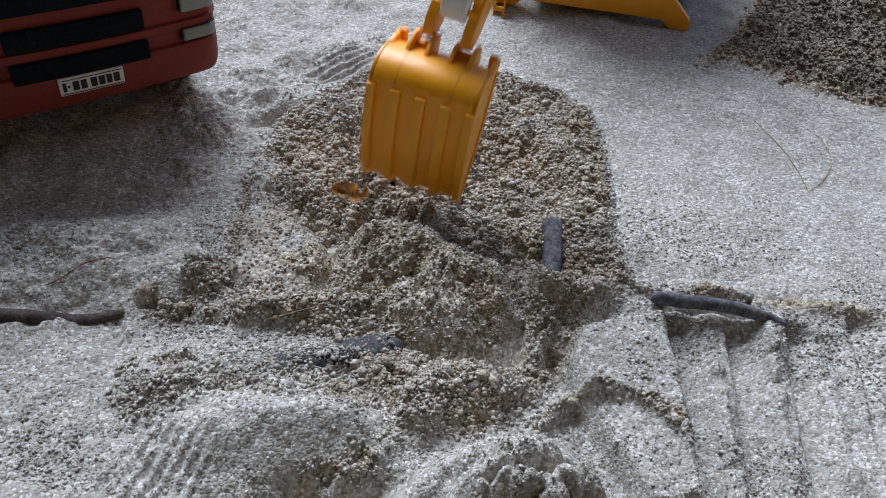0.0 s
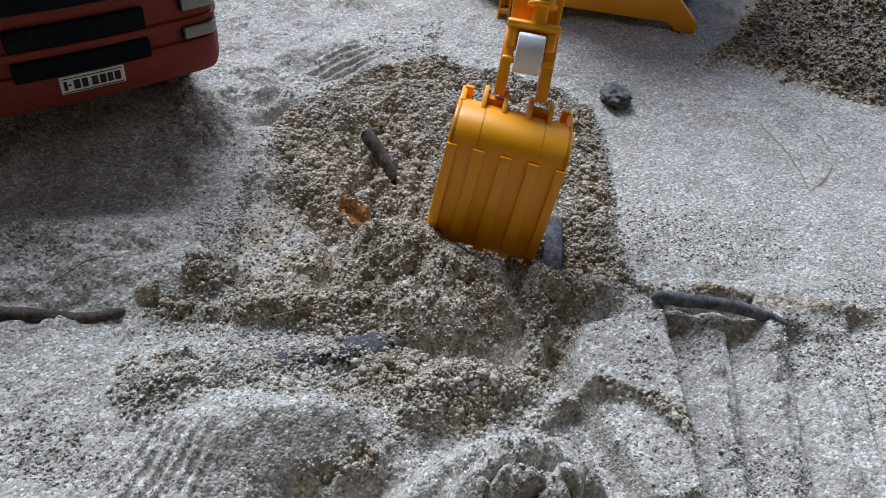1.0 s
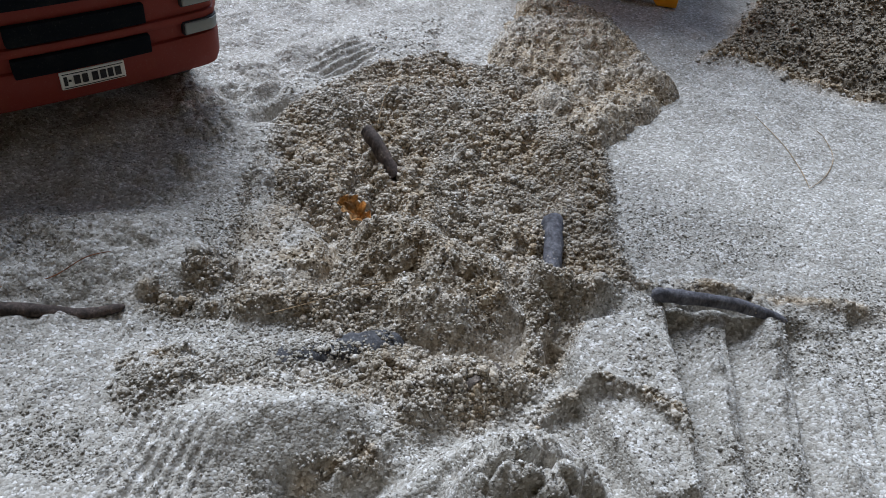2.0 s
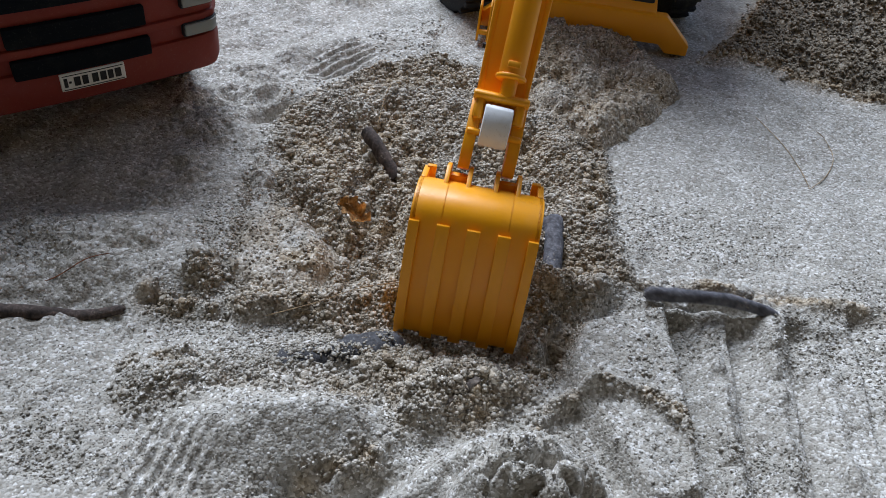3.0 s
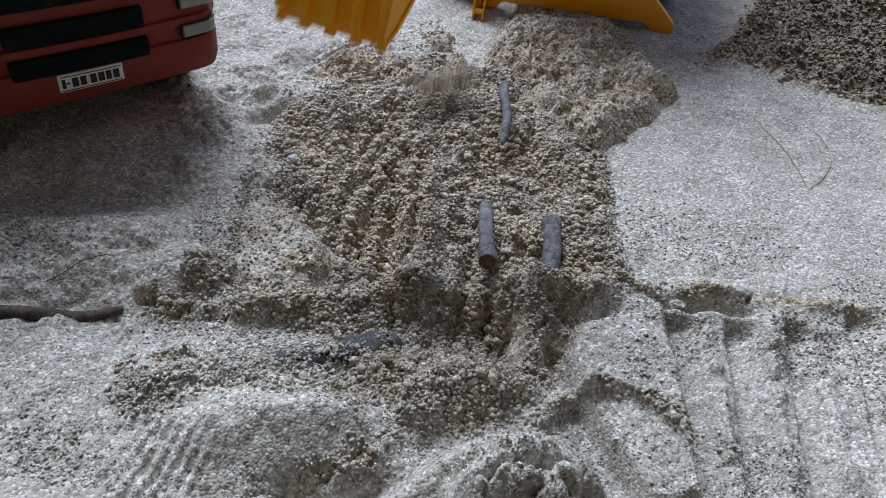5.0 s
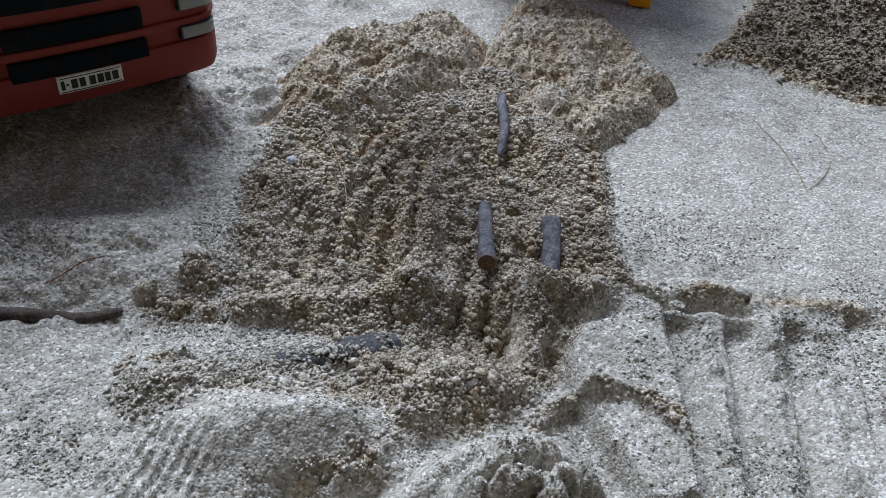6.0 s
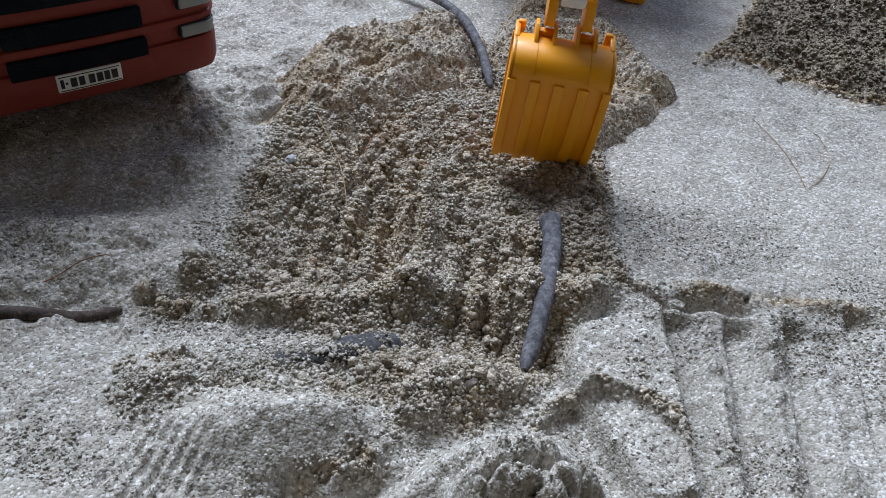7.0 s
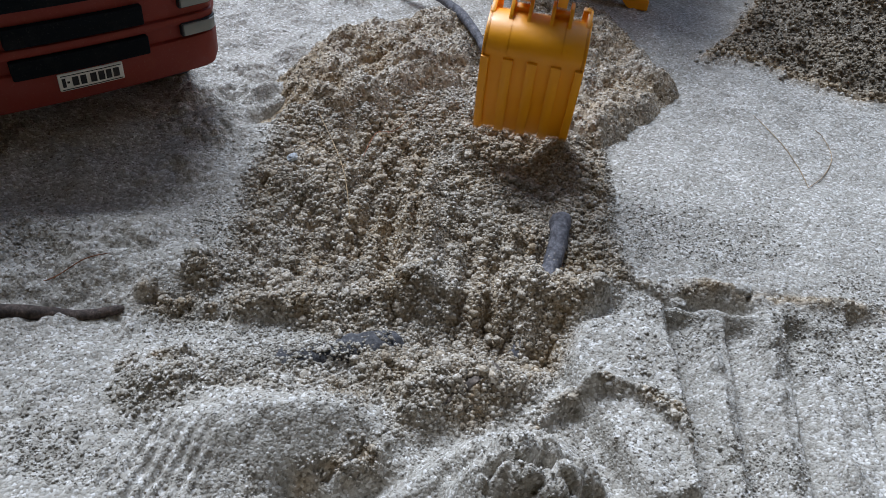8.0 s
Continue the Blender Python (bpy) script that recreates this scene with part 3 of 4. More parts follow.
# ---- toy excavator ----
SHELL = ((0.0, -6.2), (-0.16, -5.0), (-0.26, -3.6), (-0.24, -2.2), (-0.14, -0.9), (0.0, 0.0), (0.2, 0.5), (0.55, 0.86), (1.0, 1.08), (1.6, 1.18), (2.3, 1.12), (2.9, 0.95), (3.4, 0.70))


def strip(points, thick, x0, x1, bevel=0.0004):
    """A plate of even thickness that follows a profile in y and z, drawn out along x."""
    pts = [Vector(p) for p in points]
    inner = []
    for k, p in enumerate(pts):
        d = (pts[min(k + 1, len(pts) - 1)] - pts[max(k - 1, 0)]).normalized()
        inner.append(p + Vector((d.y, -d.x)) * thick)
    return slab([tuple(p) for p in pts] + [tuple(p) for p in inner[::-1]], x0, x1, "x", bevel)


def finer(points, n=4):
    out = []
    P = [Vector(p) for p in points]
    for k in range(len(P) - 1):
        a, b, c, d = P[max(k - 1, 0)], P[k], P[k + 1], P[min(k + 2, len(P) - 1)]
        for j in range(n):
            t = j / n
            out.append(0.5 * ((2 * b) + (c - a) * t + (2 * a - 5 * b + 4 * c - d) * t * t + (3 * b - a - 3 * c + d) * t ** 3))
    out.append(P[-1])
    return [tuple(p * 0.01) for p in out]


def make_bucket(parent):
    """Origin at the middle of the line where the ribs begin; x across, y towards the machine, z up the back."""
    prof = finer(SHELL)
    body = prof[1:]
    bucket = part("bucket", strip(body, 0.0022, -0.03, 0.03), YELLOW, parent, "scuffed yellow ribbed bucket")
    for s in (-1, 1):
        edge = [(y, z) for y, z in body]
        cheek = edge + [(0.0325, 0.0015), (0.026, -0.018), (0.018, -0.036), (0.008, -0.052)]
        a, b = sorted((s * 0.0272, s * 0.0296))
        part("cheek", slab(cheek, a, b, "x", 0.0005), YELLOW, bucket)
        rim = [(0.0345, 0.007), (0.0325, 0.0015), (0.026, -0.018), (0.018, -0.036), (0.008, -0.052), (0.002, -0.058)]
        a, b = sorted((s * 0.0268, s * 0.0306))
        part("cheek_rim", strip([(y * 1.0, z) for y, z in rim], 0.0025, a, b), YELLOW, bucket)
    low = [p for p in prof if p[1] <= 0.0004]
    for c, half in ((-0.0276, 0.0024), (-0.0141, 0.003), (0, 0.003), (0.0141, 0.003), (0.0276, 0.0024)):
        out = [(y - 0.0023, z) for y, z in low]
        part("rib", strip(out[2:], 0.0024, c - half, c + half, 0.0002), YELLOW, bucket)
        tip = slab([(-0.0012, -0.052), (-0.0002, -0.0625), (0.0006, -0.0625), (0.0026, -0.052)], c - half, c + half, "x", 0.0003)
        part("tooth", tip, YELLOW, bucket)
    for c in (-0.0282, 0.0282):
        part("lug", joined(box((c - 0.0015, 0.024, 0.006), (c + 0.0015, 0.0395, 0.0115), 0.0006), box((c - 0.0045 if c > 0 else c, 0.0365, 0.004), (c if c > 0 else c + 0.0045, 0.0395, 0.0125), 0.0005)), YELLOW, bucket)
    for c in (-0.0172, -0.0066, 0.0066, 0.0172):
        ear = [(0.017, 0.0095), (0.022, 0.0140), (0.030, 0.0172), (0.038, 0.0155), (0.0405, 0.0125), (0.0400, 0.004), (0.030, 0.007)]
        part("hinge_ear", slab(ear, c - 0.0011, c + 0.0011, "x", 0.0004), YELLOW, bucket)
    for c in (-0.0125, 0.0125):
        part("hinge_block", box((c - 0.0052, 0.030, 0.004), (c + 0.0052, 0.0345, 0.0125), 0.0006), YELLOW, bucket)
    part("seam", strip([p for p in prof if p[1] > 0.001 and p[0] < 0.03], 0.0004, -0.0158, -0.0152, 0), YELLOW, bucket)
    part("seam", strip([p for p in prof if p[1] > 0.001 and p[0] < 0.03], 0.0004, 0.0152, 0.0158, 0), YELLOW, bucket)
    return bucket


def make_stick(parent):
    """Origin at the bucket pin; z up along the stick, -y its side away from the machine."""
    beam = joined(box((-0.0115, 0.0, 0.040), (0.0115, 0.020, 0.34), 0.0015), box((-0.0125, -0.0005, 0.058), (-0.0095, 0.021, 0.34), 0.001), box((0.0095, -0.0005, 0.058), (0.0125, 0.021, 0.34), 0.001))
    for v in beam.verts:
        v.co.x *= 1 + 1.1 * max(0.0, v.co.z - 0.06)
    stick = part("stick", beam, YELLOW, parent, "yellow excavator stick")
    for s in (-1, 1):
        fork = [(-0.0055, -0.004), (0.005, -0.004), (0.012, 0.010), (0.020, 0.058), (0.0, 0.058), (-0.005, 0.040), (-0.0085, 0.012)]
        a, b = sorted((s * 0.0080, s * 0.0136))
        part("fork", slab(fork, a, b, "x", 0.0005), YELLOW, stick)
        lever = part("lever", joined(rod((s * 0.0098, -0.0062, 0.038), (s * 0.0098, -0.0062, 0.057), 0.0026, 16, None, 0.001), box((s * 0.0098 - 0.0022, -0.0055, 0.026), (s * 0.0098 + 0.0022, 0.003, 0.042), 0.001)), YELLOW, stick)
        part("lever_knob", rod((s * 0.0065, -0.005, 0.027), (s * 0.013, -0.005, 0.027), 0.0032, 16, None, 0.0008), YELLOW, lever)
    white = [(-0.0085, 0.050), (-0.0115, 0.047), (-0.0125, 0.036), (-0.0105, 0.024), (-0.0075, 0.0175), (-0.003, 0.0165), (-0.001, 0.022), (-0.003, 0.034), (-0.002, 0.046), (-0.004, 0.050)]
    part("link", slab([(y * 1.25 - 0.001, z) for y, z in white], -0.0068, 0.0068, "x", 0.0012), WHITE, stick, "worn white plastic link")
    part("crosshead", joined(rod((-0.0135, -0.006, 0.0575), (0.0135, -0.006, 0.0575), 0.0042, 20, None, 0.0012), box((-0.013, -0.006, 0.054), (0.013, 0.002, 0.061), 0.001)), YELLOW, stick)
    ram = part("ram_barrel", rod((0.002, -0.007, 0.076), (0.002, -0.008, 0.34), 0.0063, 28, None, 0.001), YELLOW, stick)
    part("ram_collar", rod((0.002, -0.007, 0.0735), (0.002, -0.007, 0.0775), 0.0075, 28, None, 0.0012), YELLOW, ram)
    part("ram_clip", box((-0.001, -0.0142, 0.082), (0.005, -0.0128, 0.087), 0.0004), YELLOW, ram)
    part("ram_rod", rod((0.002, -0.006, 0.056), (0.002, -0.007, 0.077), 0.0038, 20), YELLOW, stick)
    for k in range(4):
        part("stripe", box((-0.0128, 0.0035 + k * 0.0034, 0.062), (-0.0123, 0.0052 + k * 0.0034, 0.110), 0), DECAL, stick, "dark red decal stripe")
    part("cap", rod((-0.0145, 0.004, 0.101), (-0.0120, 0.004, 0.101), 0.0022, 14), DARK, stick)
    for o in (stick, *stick.children_recursive):
        o.data.transform(Matrix.Diagonal((1, 1, 0.58, 1)))
    return stick


def make_chassis(parent):
    """Origin on the ground below the corner of the stabiliser; x to its corner, -y to the front."""
    up = joined(box((-0.125, 0.02, 0.035), (-0.03, 0.26, 0.058), 0.003), box((-0.115, 0.03, 0.02), (-0.04, 0.24, 0.036), 0.004))
    ch = part("chassis", up, YELLOW, parent, "yellow excavator undercarriage")
    # Upper body stays out of view; added and sized for the shade it casts.
    part("slewing_house", box((-0.158, 0.020, 0.062), (0.012, 0.30, 0.150), 0.006), YELLOW, ch)
    cab = part("cab", box((-0.156, 0.030, 0.1505), (-0.092, 0.150, 0.245), 0.006), YELLOW, ch)
    part("cab_window", box((-0.150, 0.0285, 0.165), (-0.098, 0.0298, 0.235), 0.0005), DARK, cab, "dark cab window")
    part("engine_house", box((-0.158, 0.155, 0.1505), (0.012, 0.32, 0.21), 0.006), YELLOW, ch)
    part("turntable", rod((-0.077, 0.16, 0.052), (-0.077, 0.16, 0.062), 0.05, 40, None, 0.002), DARK, ch)
    face = [(-0.154, 0.0), (-0.139, 0.0), (-0.133, 0.006), (-0.022, 0.006), (-0.016, 0.0), (0.0, 0.0), (0.0, 0.008), (-0.020, 0.027), (-0.134, 0.027), (-0.154, 0.010)]
    blade = part("stabiliser", slab(face, -0.004, 0.006, "y", 0.0012), YELLOW, ch, "yellow stabiliser blade with two feet")
    deck = [(0.0, 0.023), (0.05, 0.046), (0.05, 0.050), (0.0, 0.0275)]
    part("deck", slab(deck, -0.126, -0.028, "x", 0.001), YELLOW, blade)
    for x in (-0.154, -0.1465):
        part("foot_cheek", slab([(-0.026, -0.002), (-0.020, -0.004), (-0.002, 0.004), (-0.002, 0.026), (-0.014, 0.020)], x, x + 0.0015, "x", 0.0004), YELLOW, blade)
    part("foot_bar", rod((-0.154, -0.021, 0.003), (-0.145, -0.021, 0.003), 0.002, 12), YELLOW, blade)
    part("tow_ring", joined(rod((-0.012, 0.008, 0.004), (-0.008, 0.008, 0.004), 0.0055, 20)), METAL, blade, "grey ring")
    part("underside", box((-0.13, 0.008, 0.012), (-0.03, 0.06, 0.034), 0.002), DARK, ch)
    for x0, y, steer in ((-0.186, 0.035, 38), (-0.024, 0.085, 28), (-0.165, 0.19, 0), (-0.022, 0.19, 0)):
        sgn = -1 if x0 < -0.1 else 1
        wheel = part("wheel", rod((x0, y, 0.024), (x0 + 0.026, y, 0.024), 0.029, 40, None, 0.004), BLACK, ch, "black tyre")
        out = x0 if sgn < 0 else x0 + 0.026
        part("rim", rod((out - 0.001, y, 0.024), (out + 0.001, y, 0.024), 0.019, 32), WHITE, wheel, "white plastic rim")
        part("hub", rod((out - 0.004, y, 0.024), (out + 0.004, y, 0.024), 0.007, 16), WHITE, wheel)
        for k in range(18):
            a = k * math.tau / 18
            lug = box((x0 + 0.001, -0.002, -0.0012), (x0 + 0.025, 0.002, 0.0016), 0.0004)
            bmesh.ops.transform(lug, matrix=Matrix.Translation((0, y, 0.024)) @ Matrix.Rotation(a, 4, "X") @ Matrix.Translation((0, 0, 0.0292)), verts=lug.verts)
            part("tread_block", lug, BLACK, wheel)
        wheel.matrix_local = Matrix.Translation((x0 + 0.013, y, 0)) @ pose(0, 0, 0, 0, 0, steer) @ Matrix.Translation((-x0 - 0.013, -y, 0))
    part("mudguard", slab([(0.02, 0.052), (0.05, 0.062), (0.09, 0.060), (0.09, 0.064), (0.05, 0.066), (0.018, 0.056)], -0.03, 0.006, "x", 0.0006), GREY, ch, "grey mudguard")
    return ch


excavator = tagged(new("toy_excavator"), "yellow plastic toy wheeled excavator digging in sand", "toy excavator")
bucket = make_bucket(excavator)
stick = make_stick(excavator)
chassis = make_chassis(excavator)

# ---- sticks, leaf, stone and fibres on the sand ----


def twig(name, points, radii, mat, label, category="stick", knobs=(), seed=0, cut=False, sides=12):
    """A crooked stick along points about its middle, uneven in girth, with knots."""
    g = random.Random(seed)
    P = [Vector(p) for p in points]
    mid = sum(P, Vector()) / len(P)
    path = []
    n = 7
    for k in range(len(P) - 1):
        a, b, c, d = P[max(k - 1, 0)], P[k], P[k + 1], P[min(k + 2, len(P) - 1)]
        for j in range(n):
            t = j / n
            path.append(0.5 * ((2 * b) + (c - a) * t + (2 * a - 5 * b + 4 * c - d) * t * t + (3 * b - a - 3 * c + d) * t ** 3))
    path.append(P[-1])
    bm = bmesh.new()
    rings = []
    for k, p in enumerate(path):
        d = (path[min(k + 1, len(path) - 1)] - path[max(k - 1, 0)]).normalized()
        u = d.cross(Vector((0.3, 0.1, 1))).normalized()
        v = d.cross(u)
        f = k / (len(path) - 1)
        r = radii[0] + (radii[1] - radii[0]) * f
        for at, size in knobs:
            r *= 1 + size * math.exp(-((f - at) / 0.04) ** 2)
        if not cut:
            r *= min(1, 0.45 + 7 * min(f, 1 - f))
        ring = []
        for j in range(sides):
            a = math.tau * j / sides
            q = r * (1 + 0.10 * math.sin(a * 2 + seed) + 0.16 * (g.random() - 0.5))
            ring.append(bm.verts.new(p - mid + (u * math.cos(a) + v * math.sin(a)) * q))
        rings.append(ring)
    for r0, r1 in zip(rings, rings[1:]):
        for j in range(sides):
            bm.faces.new((r0[j], r0[(j + 1) % sides], r1[(j + 1) % sides], r1[j]))
    bm.faces.new(rings[0])
    bm.faces.new(rings[-1][::-1])
    ob = part(name, bm, mat, None, "", 60)
    ob.location = mid
    return tagged(ob, label, category, {"stick": "sticks in the sand", "plant fibre": "fibres on the sand"}.get(category, ""))


def lying(z, *pts):
    return [(x, y, z if isinstance(z, (int, float)) else z[k]) for k, (x, y) in enumerate(pts)]


def height(x, y):
    return float(ground_at(np.array([[x]]), np.array([[y]]))[0][0, 0])


def draped(lift, *pts):
    """Points laid on the sand, lifted a little."""
    return [(x, y, height(x, y) + lift) for x, y in pts]


twig("stick", draped(0.0015, (-0.1908, -0.0831), (-0.1648, -0.0740), (-0.1474, -0.0700), (-0.1318, -0.0655)), (0.0032, 0.0018), BROWN, "thin dark brown stick half sunk in pale sand", seed=1)
twig("buried_log", lying((-0.0070, -0.0046, -0.0040, -0.0045, -0.0075), (-0.1137, -0.1095), (-0.0845, -0.0941), (-0.0558, -0.0803), (-0.0294, -0.0690), (-0.0110, -0.0630)), (0.0062, 0.0086), LOGBARK, "grey weathered log half buried in sand", "log", seed=2, knobs=((0.2, -0.2), (0.45, 0.18), (0.62, -0.15), (0.8, 0.1)))
g = np.random.default_rng(77)
lu, lv = g.random(5200), g.normal(0, 0.0048, 5200)
lx, ly = -0.1160 + 0.1000 * lu - 0.43 * lv, -0.1100 + 0.0458 * lu + 0.90 * lv
lz = np.maximum(ground_at(lx, ly)[0], -0.0046 + np.sqrt(np.maximum(0.0072 ** 2 - lv ** 2, 0)))
on = g.random(5200) < np.clip(1.15 - 1.1 * lu + 0.9 * value(lx, ly, 0.012, 60), 0.15, 1) * np.where(lv < -0.001, 0.55, 1)
crusted = new("sand_crumbs", clumps("sand_crumbs", lx[on], ly[on], lz[on] + 0.0002, 0.0004 + 0.0009 * g.random(on.sum()) ** 2, 0.25 * g.random(on.sum()), 78, OCT_V, OCT_F))
tagged(crusted, "pale crumbs caked on a buried log", "sand", kind="stuff")
twig("wood_chip", draped(-0.0010, (0.0070, -0.0996), (0.0176, -0.0886), (0.0277, -0.0780)), (0.0018, 0.0034), WOOD, "split grey wood chip stuck in crumbly sand", "wood", seed=3, cut=True, sides=7)
old_stick = twig("branch_piece", lying((0.010, 0.0045, -0.006), (-0.0515, 0.0831), (-0.0422, 0.0736), (-0.0315, 0.0622)), (0.0040, 0.0046), BROWN, "short dark branch piece poking out of dug sand", seed=4, cut=True, knobs=((0.25, 0.15),))
long_stick = twig("branch_piece", lying((0.004, 0.005, 0.004, 0.000), (0.1004, -0.0190), (0.1164, -0.0201), (0.1408, -0.0196), (0.1647, -0.0231)), (0.0034, 0.0026), BARK, "grey forked branch piece across a sand crack", seed=5, knobs=((0.3, 0.12),))
fixed_stick = twig("branch_piece", lying((0.0065, 0.0060, 0.0050, -0.003), (0.0540, 0.0302), (0.0547, 0.0064), (0.0501, -0.0309), (0.0420, -0.0686)), (0.0050, 0.0036), BARK, "bluish grey branch piece lying in dug trench", seed=6, knobs=((0.06, 0.2), (0.5, 0.1)))
cut_stick = twig("branch_piece", lying((-0.010, 0.002, 0.008), (0.0229, 0.0639), (0.0180, 0.0268), (0.0137, -0.0133)), (0.0026, 0.0040), BARK, "grey branch piece with a brown sawn end", seed=7, cut=True, knobs=((0.45, 0.15), (0.9, 0.22)))
face = rod((0, 0, 0), (0, 0, 0.0006), 0.0042, 14)
face_at = Vector((0.0137, -0.0133, 0.008)) - cut_stick.location
way = (Vector((0.0141, -0.0063, 0.009)) - Vector((0.0180, 0.0268, 0.003))).normalized()
bmesh.ops.transform(face, matrix=Matrix.Translation(face_at) @ way.to_track_quat("Z", "Y").to_matrix().to_4x4(), verts=face.verts)
part("sawn_end", face, CUT, cut_stick, "brown sawn end")
root = twig("root", lying((0.010, 0.012, 0.012, 0.010, 0.004), (-0.0683, 0.3158), (-0.0334, 0.2876), (-0.0070, 0.2555), (0.0105, 0.2106), (0.0198, 0.1676)), (0.0038, 0.0030), BARK, "curved grey root pulled out of the sand", "root", seed=8, knobs=((0.55, 0.2),))

fibres = []
for pts, mat, label, lift in (
        (((-0.1847, -0.0679), (-0.1677, -0.0577), (-0.1543, -0.0486), (-0.1454, -0.0424)), RUST, "reddish dry needle lying on pale sand", 0.0008),
        (((0.1955, 0.1744), (0.2065, 0.1439), (0.2099, 0.1169), (0.2089, 0.0931)), STRAW, "thin curved plant fibre on smooth sand", 0.0006),
        (((0.2089, 0.0931), (0.2245, 0.1116), (0.2369, 0.1355), (0.2379, 0.1579), (0.2349, 0.1663)), STRAW, "thin looped plant fibre on smooth sand", 0.0006),
        (((-0.0719, -0.0634), (-0.0514, -0.0558), (-0.0331, -0.0455), (-0.0138, -0.0361)), STRAW, "thin straw lying across the sand", 0.006),
        (((-0.0506, 0.0734), (-0.0464, 0.0956), (-0.0370, 0.1055), (-0.0291, 0.1113)), RUST, "bent red-brown needle on dug sand", 0.0045),
        (((-0.0826, 0.1052), (-0.0675, 0.0773), (-0.0557, 0.0418), (-0.0479, 0.0137)), STRAW, "long thin straw on dug sand", 0.004),
        (((-0.0478, 0.1049), (-0.0472, 0.1253), (-0.0447, 0.1380), (-0.0396, 0.1495)), STRAW, "short bent straw stuck in crumbly sand", 0.006)):
    fibres.append(twig("fibre", draped(lift, *pts), (0.00026, 0.00020), mat, label, "plant fibre", seed=len(label), sides=6))


def pebble(name, where, r, mat, label, category="stone", seed=1, squash=0.7, rough=0.10):
    bm = bmesh.new()
    bmesh.ops.create_icosphere(bm, subdivisions=4, radius=1)
    for v in bm.verts:
        k = 1 + 0.28 * noise.noise(v.co * 1.4 + Vector((seed, 0, 0))) + rough * noise.noise(v.co * 4 + Vector((0, seed, 0)))
        v.co = Vector((v.co.x * r * 1.35, v.co.y * r, v.co.z * r * squash)) * k
    ob = part(name, bm, mat, None, "", 70)
    ob.location = where
    return tagged(ob, label, category)


# A dark wet clump of sand, shaped like a rough grey pebble.
stone = pebble("stone", (0.1022, 0.1789, 0.003), 0.0098, CLUMP, "rough grey clump thrown up on the sand", seed=3, squash=0.6, rough=0.35)
chip = pebble("pebble", (-0.0876, 0.0589, height(-0.0876, 0.0589) + 0.004), 0.0026, PEBBLE, "small white pebble on dug sand", seed=5)
for px, py, r in ((0.1468, -0.0068, 0.004), (0.1158, -0.0155, 0.003), (-0.1102, -0.0320, 0.004)):
    pebble("sand_clod", (px, py, height(px, py) + 0.001), r, SAND, "rounded clod of dry sand", "sand", seed=int(px * 1e4))


def curled_leaf():
    bm = bmesh.new()
    nx, ny = 14, 9
    grid = [[None] * (ny + 1) for _ in range(nx + 1)]
    for i in range(nx + 1):
        u = i / nx
        w = 0.0050 * math.sin(math.pi * u ** 0.8) ** 0.7 * (1 + 0.35 * math.sin(23 * u)) + 0.0004
        for j in range(ny + 1):
            v = 2 * j / ny - 1
            z = 0.0040 * v * v + 0.0022 * math.sin(7 * u) + 0.0042 * noise.noise(Vector((u * 6, v * 3, 2)))
            grid[i][j] = bm.verts.new((0.019 * (u - 0.5), w * v * (1 + 0.2 * noise.noise(Vector((u * 9, v, 7)))), z))
    for i in range(nx):
        for j in range(ny):
            bm.faces.new((grid[i][j], grid[i + 1][j], grid[i + 1][j + 1], grid[i][j + 1]))
    solid = bmesh.ops.solidify(bm, geom=bm.faces[:], thickness=0.0003)
    ob = part("leaf", bm, LEAF, None, "", 60)
    return tagged(ob, "curled dry orange leaf on dug sand", "leaf")


leaf = curled_leaf()

# ---- sand that is dug, dragged and dropped ----


def drift(name, pts, fn, label, step=0.001, soft=0.015, sunk=0.010, lumps=9000, over=False):
    """A rigid body of sand with a ragged edge that dips under the ground."""
    px, py = [p[0] for p in pts], [p[1] for p in pts]
    cx, cy = sum(px) / len(px), sum(py) / len(py)
    xs, ys = np.arange(min(px) - 0.012, max(px) + 0.012, step), np.arange(min(py) - 0.012, max(py) + 0.012, step)

    def body(x, y):
        wob = 0.006 * value(x, y, 0.03, 90) + 0.005 * value(x, y, 0.011, 91) + 0.003 * value(x, y, 0.005, 92)
        m = inside(x + wob, y + wob * 0.8, pts, soft)
        z, d = fn(x, y)
        return z * m - sunk * (1 - m) + (ground_at(x, y)[0] if over else 0), d
    me = sheet(name, xs, ys, body)
    me.transform(Matrix.Translation((-cx, -cy, 0)))
    ob = new(name, me)
    ob.location = (cx, cy, 0)
    if lumps:
        px, py, pz, pr, pd = pellets(body, lambda x, y, d: np.clip(0.35 + d, 0, 1), xs[0], xs[-1], ys[0], ys[-1], lumps, len(label), 0.0004, 0.0013)
        on = pz > -0.002
        bits = clumps("crumbs", px[on] - cx, py[on] - cy, pz[on], pr[on], pd[on], len(label), OCT_V, OCT_F)
        new("crumbs", bits).parent = ob
    return tagged(ob, label, "sand", kind="stuff")


def crumbly(base, seed, wet=0.8):
    def fn(x, y):
        c = crumble(x, y, seed)
        # Browner in the gaps of the crumble, paler on its crests.
        return base(x, y) + c, np.clip(wet + 0.4 * value(x, y, 0.02, seed) - 55 * np.clip(c - 0.0015, -0.004, 0.006), 0, 1)
    return fn


def dry_top(x, y):
    z, d = ground_at(x, y, 0.0)
    edge = smooth(-0.13, -0.06, x - 0.15 * (y - 0.02)) * smooth(0.15, 0.06, y)
    return z + 0.0012 + edge * np.maximum(crumble(x, y, 203), -0.001) * 0.6, np.clip(d + edge * (0.45 + value(x, y, 0.012, 18)), 0, 1)


